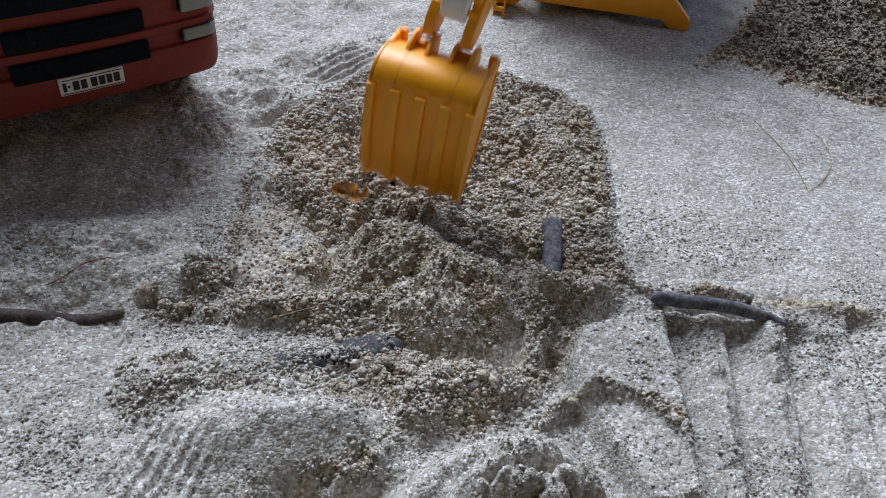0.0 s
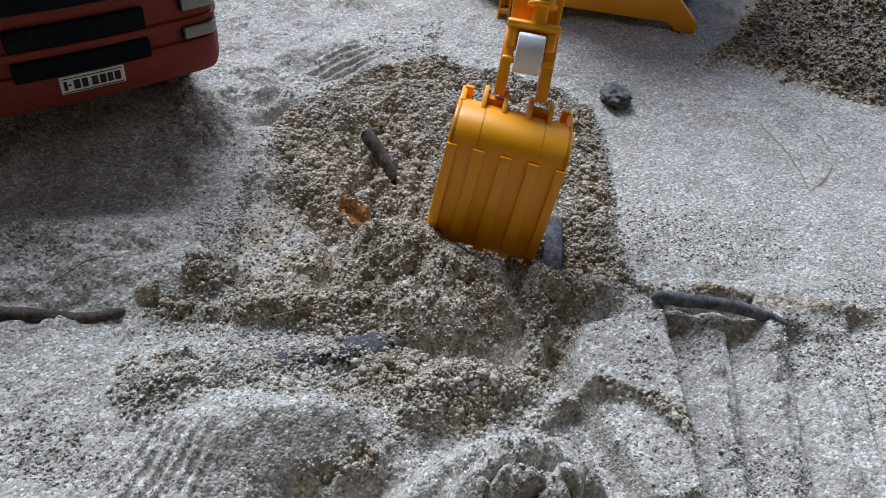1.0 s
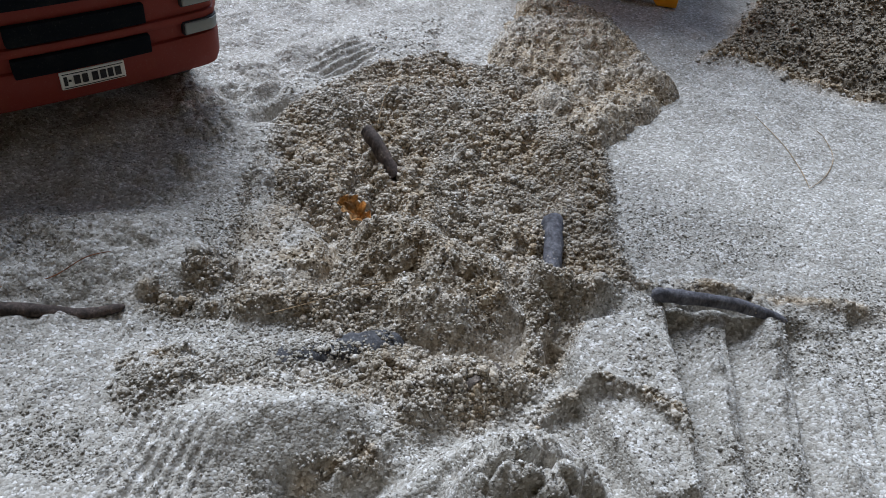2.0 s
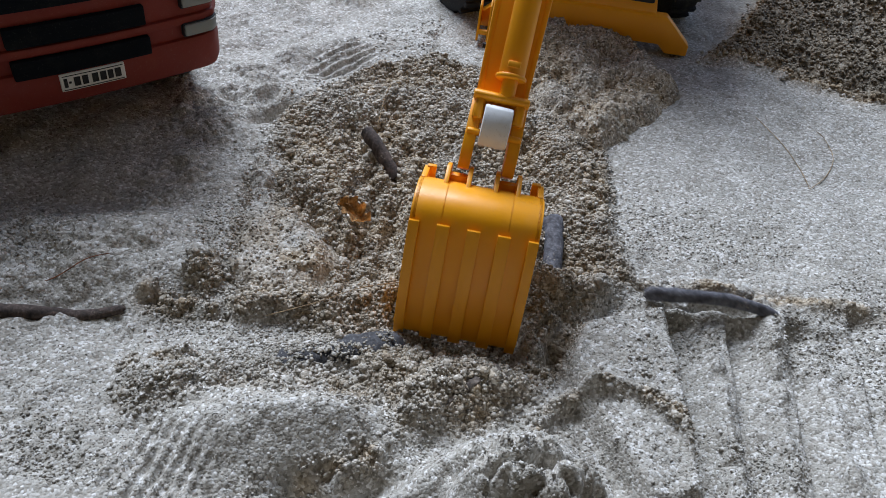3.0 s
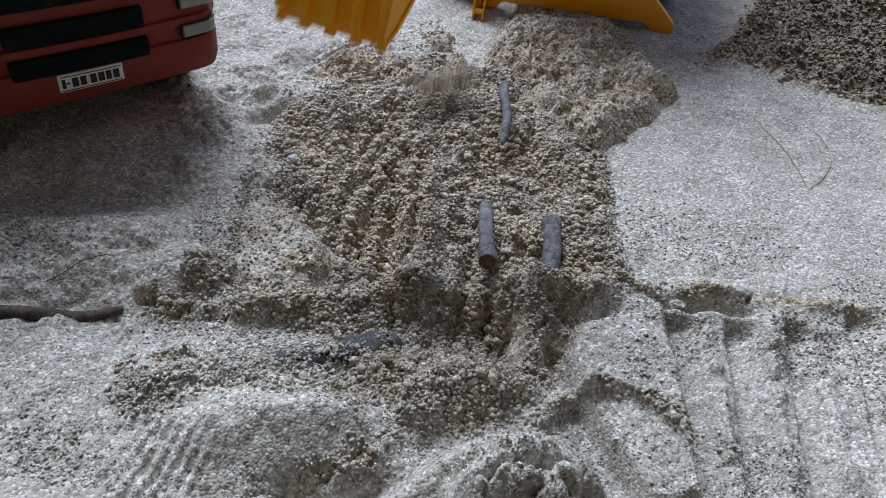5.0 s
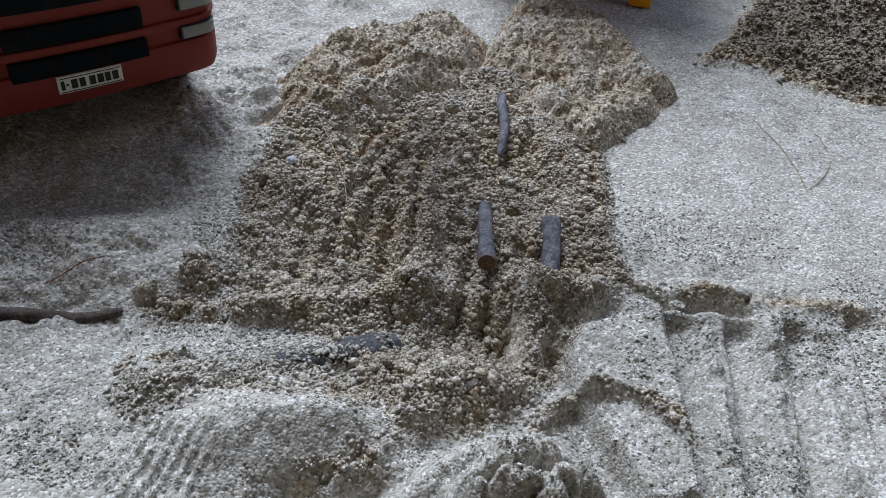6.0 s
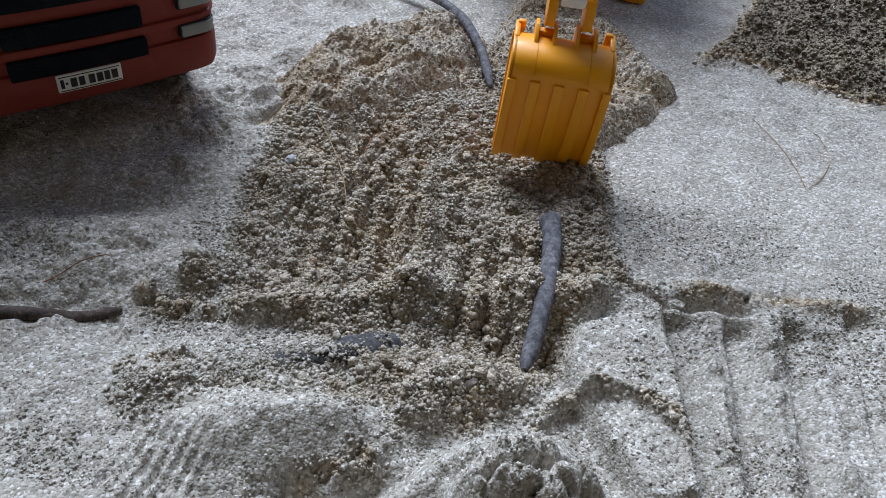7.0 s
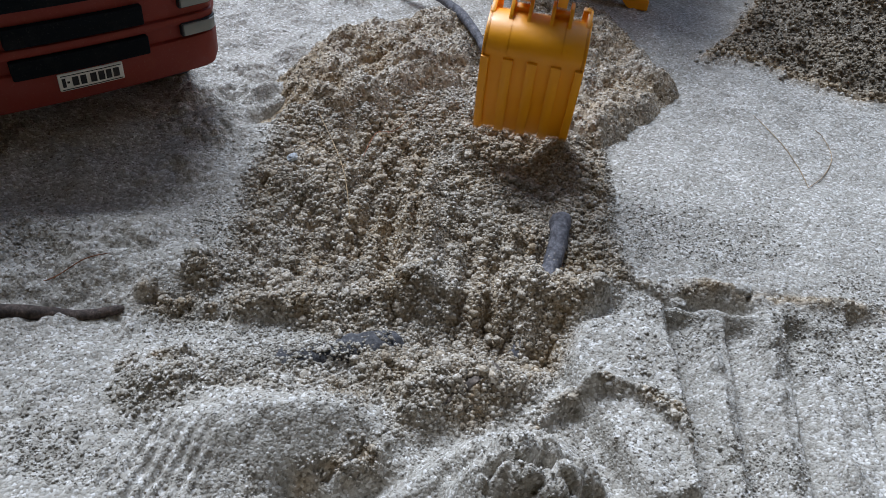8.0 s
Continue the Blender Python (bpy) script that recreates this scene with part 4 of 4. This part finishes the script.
crust = drift("sand_crust", ((-0.1027, -0.0392), (-0.0831, -0.0585), (-0.0606, -0.0594), (-0.0468, -0.0405), (-0.0548, -0.0057), (-0.0825, 0.0362), (-0.0965, 0.0903), (-0.0779, 0.1429), (-0.0457, 0.1745), (-0.0144, 0.2127), (-0.0156, 0.2864), (-0.0785, 0.2368), (-0.1241, 0.1539), (-0.1080, 0.0413)), dry_top, "dry smooth sand not yet dug", soft=0.012, sunk=0.016, lumps=16000)
mound = drift("sand_mound", ((-0.0500, -0.0091), (-0.0306, 0.0102), (-0.0015, 0.0046), (0.0328, -0.0145), (0.0344, -0.0410), (0.0139, -0.0651), (-0.0108, -0.0626), (-0.0343, -0.0383)), crumbly(lambda x, y: 0.011 + 0.014 * blob(x, y, -0.0060, -0.0215, 0.040, 0.011, -20), 103, 0.6), "crumbly mound of brown damp sand")
far_heap = drift("sand_heap", ((0.0174, 0.2214), (0.0399, 0.3567), (0.1104, 0.3077), (0.1455, 0.1953), (0.1233, 0.1593), (0.0861, 0.1101), (0.0522, 0.1353)), crumbly(lambda x, y: 0.008 + 0.010 * blob(x, y, 0.0881, 0.2454, 0.035, 0.025, 20), 203), "heap of crumbly damp sand dropped by the bucket")
left_heap = drift("sand_heap", ((-0.1206, 0.1471), (-0.1019, 0.1887), (-0.0773, 0.2293), (-0.0191, 0.2746), (0.0169, 0.2398), (0.0072, 0.1802), (-0.0336, 0.1356), (-0.0711, 0.1060), (-0.1022, 0.1223)), crumbly(lambda x, y: 0.009 + 0.010 * blob(x, y, -0.0627, 0.1865, 0.05, 0.016, -8), 303), "wide heap of crumbly damp sand")
cover = drift("sand_cover", ((0.0396, -0.0193), (0.0629, -0.0131), (0.0638, -0.0467), (0.0539, -0.0729), (0.0348, -0.0760), (0.0331, -0.0412)), crumbly(lambda x, y: 0.010 + 0.0 * x, 403, 0.6), "crumbly sand covering a branch", over=True)


def load(seed, count, spread):
    """A bucket load of loose clods that falls together."""
    g = np.random.default_rng(seed)
    p = (2 * g.random((count, 3)) - 1) * np.array(spread)
    me = clumps("falling_sand", p[:, 0], p[:, 1], p[:, 2], 0.0008 + 0.0032 * g.random(count) ** 2.2, np.clip(0.6 + 0.4 * g.random(count), 0, 1), seed)
    return tagged(new("falling_sand", me), "loose damp sand carried and dropped by the bucket", "sand", kind="stuff")


loads = [load(11, 240, (0.021, 0.006, 0.010)), load(12, 220, (0.021, 0.006, 0.010)), load(13, 160, (0.021, 0.006, 0.011))]


def shifted(ob, rows):
    """Rows of a thing moved by (dx, dy, dz) and turned about z from where it was built."""
    p = ob.location
    return ob, [(t, pose(p.x + dx, p.y + dy, p.z + dz, rx, 0, rz)) for t, dx, dy, dz, rx, rz in rows]


leaf_at = (-0.0459, 0.0118)
MOVES = [
    shifted(crust, [(0, 0, 0, 0, 0, 0), (5.15, 0, 0, 0, 0, 0), (5.4, 0.004, 0.012, -0.020, 0, 0), (5.65, 0.01, 0.04, -0.05, 0, 0), (8, 0.01, 0.04, -0.05, 0, 0)]),
    shifted(mound, [(0, 0, 0, 0, 0, 0), (2.82, 0, 0, 0, 0, 0), (2.96, 0, 0.004, -0.026, 0, 0), (3.12, 0, 0.012, -0.028, 0, 0), (3.3, 0.0, 0.035, -0.034, 0, 0), (3.5, 0, 0.05, -0.05, 0, 0), (8, 0, 0.05, -0.05, 0, 0)]),
    shifted(far_heap, [(0, -0.03, -0.06, -0.06, 0, 0), (1.35, -0.03, -0.06, -0.06, 0, 0), (1.5, -0.01, -0.02, -0.022, 0, 0), (1.65, 0, -0.004, -0.006, 0, 0), (2.6, 0, 0, 0, 0, 0), (8, 0, 0, 0, 0, 0)]),
    shifted(left_heap, [(0, 0, -0.06, -0.06, 0, 0), (4.5, 0, -0.06, -0.06, 0, 0), (4.75, 0, -0.01, -0.018, 0, 0), (5.5, 0, -0.005, -0.010, 0, 0), (5.9, 0, 0, 0, 0, 0), (8, 0, 0, 0, 0, 0)]),
    shifted(cover, [(0, 0, 0, 0, 0, 0), (6.3, 0, 0, 0, 0, 0), (6.45, 0, 0.0, -0.012, 0, 0), (6.65, 0, 0.02, -0.016, 0, 0), (6.9, 0, 0.05, -0.04, 0, 0), (8, 0, 0.05, -0.04, 0, 0)]),
    shifted(old_stick, [(0, 0, 0, 0, 0, 0), (3.28, 0, 0, 0, 0, 0), (3.42, 0.015, 0.008, -0.002, 0, -20), (3.6, 0.018, 0.010, -0.005, 0, -30), (4.2, 0.018, 0.010, -0.007, 0, -30), (4.45, 0.01, 0.03, -0.04, 0, -30), (8, 0.01, 0.03, -0.04, 0, -30)]),
    shifted(long_stick, [(0, 0, 0, 0, 0, 0), (2.85, 0, 0, 0, 0, 0), (3.0, -0.004, 0.001, 0.001, 0, 4), (3.1, -0.04, 0.05, 0.03, 0, -45), (3.2, -0.080, 0.115, 0.035, 0, -82), (3.4, -0.098, 0.138, 0.022, 0, -85), (3.55, -0.103, 0.143, 0.010, 0, -86), (5.3, -0.103, 0.143, 0.010, 0, -86), (5.9, -0.103, 0.143, 0.003, 0, -86), (6.7, -0.103, 0.143, 0.002, 0, -86), (6.9, -0.103, 0.148, -0.03, 0, -86), (8, -0.103, 0.148, -0.03, 0, -86)]),
    shifted(cut_stick, [(0, 0, -0.004, -0.04, 0, 0), (3.05, 0, -0.004, -0.04, 0, 0), (3.3, -0.006, 0, 0.0, 0, -10), (3.5, 0, 0, 0, 0, -4), (4.2, 0.003, 0, 0, 0, 8), (6.55, 0.003, 0, 0, 0, 8), (6.75, 0.006, 0.02, -0.004, 0, 10), (6.95, 0.01, 0.04, -0.04, 0, 10), (8, 0.01, 0.04, -0.04, 0, 10)]),
    shifted(fixed_stick, [(0, 0, 0, -0.007, 8, 0), (6.45, 0, 0, -0.007, 8, 0), (6.65, 0, 0, 0, 0, 0), (7.4, 0, 0, 0, 0, 0), (7.7, -0.001, 0.002, -0.005, 8, -5), (8, -0.001, 0.002, -0.009, 13, -8)]),
    shifted(root, [(0, 0.02, -0.02, -0.05, 0, 0), (6.5, 0.02, -0.02, -0.05, 0, 0), (6.68, 0.004, -0.004, -0.004, 0, 0), (6.8, 0, 0, 0, 0, 0), (7.5, 0, 0, 0, 0, 0), (7.8, -0.004, 0.004, 0.001, 0, 4), (8, -0.004, 0.004, 0.001, 0, 4)]),
    shifted(stone, [(0, -0.05, -0.04, -0.06, 0, 0), (0.25, -0.05, -0.04, -0.06, 0, 0), (0.4, -0.035, 0.0, 0.03, 0, 40), (0.5, -0.015, 0.004, 0.014, 0, 70), (0.6, 0, 0, 0, 0, 90), (1.45, 0, 0, 0, 0, 90), (1.6, 0, 0.002, -0.012, 0, 90), (8, 0, 0.002, -0.012, 0, 90)]),
    shifted(chip, [(0, 0.03, -0.02, -0.03, 0, 0), (4.2, 0.03, -0.02, -0.03, 0, 0), (4.45, 0, 0, 0, 0, 60), (8, 0, 0, 0, 0, 60)]),
    shifted(fibres[3], [(0, 0, 0, 0, 0, 0), (3.0, 0, 0, 0, 0, 0), (3.3, 0.01, 0.03, -0.03, 0, 0), (8, 0.01, 0.03, -0.03, 0, 0)]),
    shifted(fibres[4], [(0, 0, -0.02, -0.04, 0, 0), (5.4, 0, -0.02, -0.04, 0, 0), (5.75, 0, 0, 0, 0, 0), (8, 0, 0, 0, 0, 0)]),
    shifted(fibres[5], [(0, 0, -0.03, -0.04, 0, 0), (5.4, 0, -0.03, -0.04, 0, 0), (5.75, 0, 0, 0, 0, 0), (8, 0, 0, 0, 0, 0)]),
    shifted(fibres[6], [(0, 0, 0, 0, 0, 0), (3.3, 0, 0, 0, 0, 0), (3.5, 0.01, 0.01, -0.03, 0, 0), (8, 0.01, 0.01, -0.03, 0, 0)]),
    (leaf, [(0, pose(leaf_at[0] - 0.004, leaf_at[1] + 0.012, 0.010, 10, 0, 0)), (0.15, pose(*leaf_at, 0.006, 15, 8, -25)), (3.1, pose(*leaf_at, 0.006, 15, 8, -25)), (3.4, pose(leaf_at[0] - 0.005, leaf_at[1] + 0.003, 0.005, 25, 8, -10)), (4.05, pose(leaf_at[0] - 0.005, leaf_at[1] + 0.003, 0.004, 25, 8, -10)), (4.3, pose(leaf_at[0], leaf_at[1] + 0.02, -0.02, 30, 8, 10)), (8, pose(leaf_at[0], leaf_at[1] + 0.02, -0.02, 30, 8, 10))]),
]


def carried(k):
    """A load lies in the sand, rides in the bucket while it is drawn in, falls when it tips, and is buried again."""
    trips = ((-0.2, 0.28, 0.0), (0.98, 1.52, 0.0), (3.02, 3.62, 0.0), (4.05, 4.72, 0.0), (5.3, 5.92, 0.0), (6.55, 7.05, 0.0), (7.55, 8.2, 0.0))
    at = {row[0]: pose(*row[1:]) for row in BUCKET}
    keys = sorted(at)
    inner = Matrix.Translation((0.0, 0.0185, -0.016 - 0.004 * k))
    rows = []
    for t0, t1, _ in trips:
        ride = [q for q in keys if t0 - 0.03 <= q <= t1 + 0.03]
        p, q = at[ride[0]] @ inner, at[ride[-1]] @ inner
        if t0 > 0:
            rows.append((ride[0] - 0.12, pose(p.translation.x, p.translation.y, -0.035)))
        rows += [(t, at[t] @ inner) for t in ride]
        if t1 < 8:
            drop = 0.012 + 0.006 * k
            t, q = ride[-1] + 0.05 * k, q.translation
            rows.append((t + 0.10, pose(q.x + 0.006 * (k + 1), q.y + 0.075, q.z + 0.01, 30, 0, 20)))
            rows.append((t + 0.20, pose(q.x + drop, q.y + 0.11, 0.016, 60, 0, 40)))
            rows.append((t + 0.34, pose(q.x + drop, q.y + 0.115, -0.035, 60, 0, 40)))
    rows.append((8.0, rows[-1][1])) if rows[-1][0] < 8 else None
    return rows


# ---- what moves ----
BUCKET_SIZE = 0.907
PIN = Vector((0.0, 0.0352, 0.0165)) * BUCKET_SIZE
BUCKET = (
    (0.00, -0.0183, 0.0307, 0.0669, 5.1, 4.1, -14.8),
    (0.20, -0.0140, 0.0510, 0.0721, 42.0, 0.0, -20.0),
    (0.30, -0.0143, 0.0462, 0.0711, 52.0, 0.4, -13.2),
    (0.40, 0.0033, 0.0328, 0.1150, 56.0, -0.5, -10.9),
    (0.50, 0.0181, 0.1090, 0.1588, 35.0, 0.0, -20.0),
    (0.60, 0.0136, 0.1000, 0.1814, 0.0, 0.0, -18.0),
    (0.70, 0.0000, 0.0727, 0.1588, -28.0, 0.0, -17.0),
    (0.80, -0.0113, 0.0380, 0.1132, -34.7, 1.2, -16.4),
    (0.90, 0.0069, -0.0038, 0.0784, -3.5, -1.1, -7.8),
    (1.00, 0.0233, 0.0017, 0.0583, -1.4, 6.5, -4.1),
    (1.20, 0.0081, 0.0076, 0.0683, 18.7, 5.5, -7.2),
    (1.40, 0.0156, 0.0657, 0.0587, 39.6, 5.6, -10.7),
    (1.50, 0.0139, 0.1141, 0.0504, 52.0, 2.7, -7.5),
    (1.60, -0.0020, 0.1637, 0.0508, 52.0, 1.0, -14.9),
    (1.70, 0.0181, 0.1544, 0.1226, 42.0, 0.0, -12.0),
    (2.00, 0.0272, 0.1453, 0.1770, 30.0, 0.0, -12.0),
    (2.30, 0.0181, 0.0909, 0.1951, -15.0, 0.0, -10.0),
    (2.55, 0.0046, 0.0183, 0.1588, -25.0, 1.0, -8.0),
    (2.80, 0.0060, -0.0482, 0.0970, -7.3, 2.5, -5.5),
    (3.00, 0.0118, -0.0420, 0.0479, -13.2, 1.6, -3.9),
    (3.20, -0.0036, -0.0220, 0.0708, -2.7, 0.4, -12.3),
    (3.40, -0.0020, 0.0318, 0.0711, 9.3, 2.8, -11.0),
    (3.50, -0.0062, 0.0716, 0.0600, 45.0, 0.4, -17.7),
    (3.60, -0.0159, 0.0301, 0.0947, 54.7, -1.3, -20.0),
    (3.70, 0.0000, 0.0819, 0.1588, 5.0, 0.0, -26.0),
    (3.80, -0.0027, 0.0212, 0.1558, -37.5, 4.5, -22.9),
    (3.90, -0.0321, -0.0135, 0.0961, -14.7, -8.1, -21.7),
    (4.00, -0.0379, -0.0130, 0.0490, -7.7, -4.6, -18.7),
    (4.20, -0.0326, -0.0027, 0.0494, -9.9, -2.1, -17.9),
    (4.40, -0.0419, 0.0424, 0.0629, 5.1, 4.1, -20.6),
    (4.50, -0.0501, 0.0651, 0.0673, 34.0, 2.8, -23.3),
    (4.60, -0.0333, 0.0136, 0.0934, 46.7, 6.0, -12.3),
    (4.70, -0.0452, 0.0040, 0.1020, 55.9, 5.3, -23.4),
    (4.85, -0.0454, 0.0819, 0.1407, 20.0, 0.0, -26.0),
    (5.00, -0.0498, 0.0365, 0.1497, -25.0, 0.0, -22.0),
    (5.20, -0.0544, -0.0179, 0.0863, -14.0, 0.0, -18.0),
    (5.40, -0.0498, -0.0134, 0.0545, -8.0, 0.0, -18.0),
    (5.60, -0.0454, 0.0183, 0.0682, 10.0, 0.0, -20.0),
    (5.80, -0.0495, 0.0248, 0.0858, 56.0, 8.0, -25.4),
    (5.90, -0.0664, 0.0715, 0.0873, 56.0, -1.2, -20.1),
    (6.00, -0.0454, 0.1090, 0.1678, 10.0, 0.0, -20.0),
    (6.10, -0.0363, 0.0501, 0.1452, -25.0, 1.0, -19.0),
    (6.20, -0.0193, 0.0129, 0.1302, -37.9, -0.9, -20.0),
    (6.30, 0.0122, -0.0236, 0.1266, -29.9, -0.3, -10.6),
    (6.40, 0.0398, -0.0700, 0.0801, -11.7, 8.3, -1.8),
    (6.50, 0.0389, -0.0576, 0.0537, -12.0, 10.9, 2.0),
    (6.80, 0.0467, 0.0296, 0.0701, -4.9, 6.4, -0.3),
    (7.00, 0.0511, 0.0740, 0.0585, 11.7, 2.0, -1.6),
    (7.10, 0.0431, 0.0180, 0.1016, 12.9, -0.5, -6.3),
    (7.20, 0.0608, 0.0282, 0.1332, -34.3, -1.6, -7.9),
    (7.50, 0.0184, -0.0338, 0.0434, -18.7, 12.7, -1.8),
    (7.80, 0.0320, 0.0510, 0.0624, -10.4, 10.5, -3.4),
    (8.00, 0.0353, 0.0835, 0.0635, 17.0, 0.4, -6.2),
)
LEAN = {1.0: (-32.4, 1.8), 3.0: (-38.1, 4.1), 4.0: (-24.2, 9.6), 6.5: (-17.3, 4.0), 7.5: (-38.5, 5.9)}
CHASSIS = (
    (0.00, 0.1722, 0.3036, 0.0040, -4.0),
    (0.40, 0.1728, 0.3090, 0.0040, -4.0),
    (0.60, 0.1726, 0.3086, 0.0040, -4.0),
    (0.80, 0.1730, 0.3017, 0.0040, -4.0),
    (1.00, 0.1752, 0.2974, 0.0040, -4.0),
    (1.20, 0.1735, 0.3043, 0.0040, -4.0),
    (1.50, 0.1652, 0.3469, 0.0040, -4.0),
    (1.70, 0.1678, 0.3480, 0.0040, -4.0),
    (2.30, 0.1639, 0.3079, 0.0040, -4.0),
    (2.80, 0.1599, 0.2500, 0.0040, -4.0),
    (3.00, 0.1600, 0.2502, 0.0040, -4.0),
    (3.20, 0.1585, 0.2674, 0.0040, -4.0),
    (3.40, 0.1601, 0.3064, 0.0040, -4.0),
    (3.50, 0.1641, 0.3239, 0.0040, -4.0),
    (3.70, 0.1640, 0.3237, 0.0040, -4.0),
    (4.00, 0.1580, 0.2662, 0.0040, -4.0),
    (4.20, 0.1594, 0.2730, 0.0040, -4.0),
    (4.40, 0.1565, 0.3006, 0.0040, -4.0),
    (4.50, 0.1561, 0.3116, 0.0040, -4.0),
    (4.70, 0.1580, 0.3295, 0.0040, -4.0),
    (5.20, 0.1543, 0.2659, 0.0040, -4.0),
    (5.80, 0.1467, 0.3344, 0.0040, -4.0),
    (6.00, 0.1474, 0.3386, 0.0040, -4.0),
    (6.20, 0.1551, 0.2797, 0.0040, -4.0),
    (6.40, 0.1597, 0.2352, 0.0040, -4.0),
    (6.55, 0.1600, 0.2370, 0.0040, -4.0),
    (6.80, 0.1561, 0.3311, 0.0040, -4.0),
    (7.00, 0.1437, 0.3443, 0.0040, -4.0),
    (7.20, 0.1419, 0.3314, 0.0040, -4.0),
    (7.35, 0.1569, 0.3074, 0.0040, -10.0),
    (7.50, 0.1309, 0.2201, 0.0040, -10.0),
    (7.65, 0.1329, 0.2634, 0.0040, -10.0),
    (7.80, 0.1385, 0.3280, 0.0040, -10.0),
    (8.00, 0.1424, 0.3248, 0.0040, -10.0),
)


def motions():
    scoop = [(t, pose(x, y, z, rx, ry, rz)) for t, x, y, z, rx, ry, rz in BUCKET]
    bucket.scale = stick.scale = (BUCKET_SIZE,) * 3
    walk(bucket, scoop)
    arm = []
    for (t, m), row in zip(scoop, BUCKET):
        p = m @ PIN
        lean, sway = LEAN.get(t, (-32.0 + 150.0 * max(p.y, -0.05), 7.0 - 120.0 * p.x))
        arm.append((t, pose(p.x, p.y, p.z, lean, sway, row[6])))
    walk(stick, arm)
    walk(chassis, [(t, pose(x, y, z, 0, 0, turn)) for t, x, y, z, turn in CHASSIS])
    for thing, rows in MOVES:
        walk(thing, rows)
    for k, lump in enumerate(loads):
        walk(lump, carried(k))


motions()
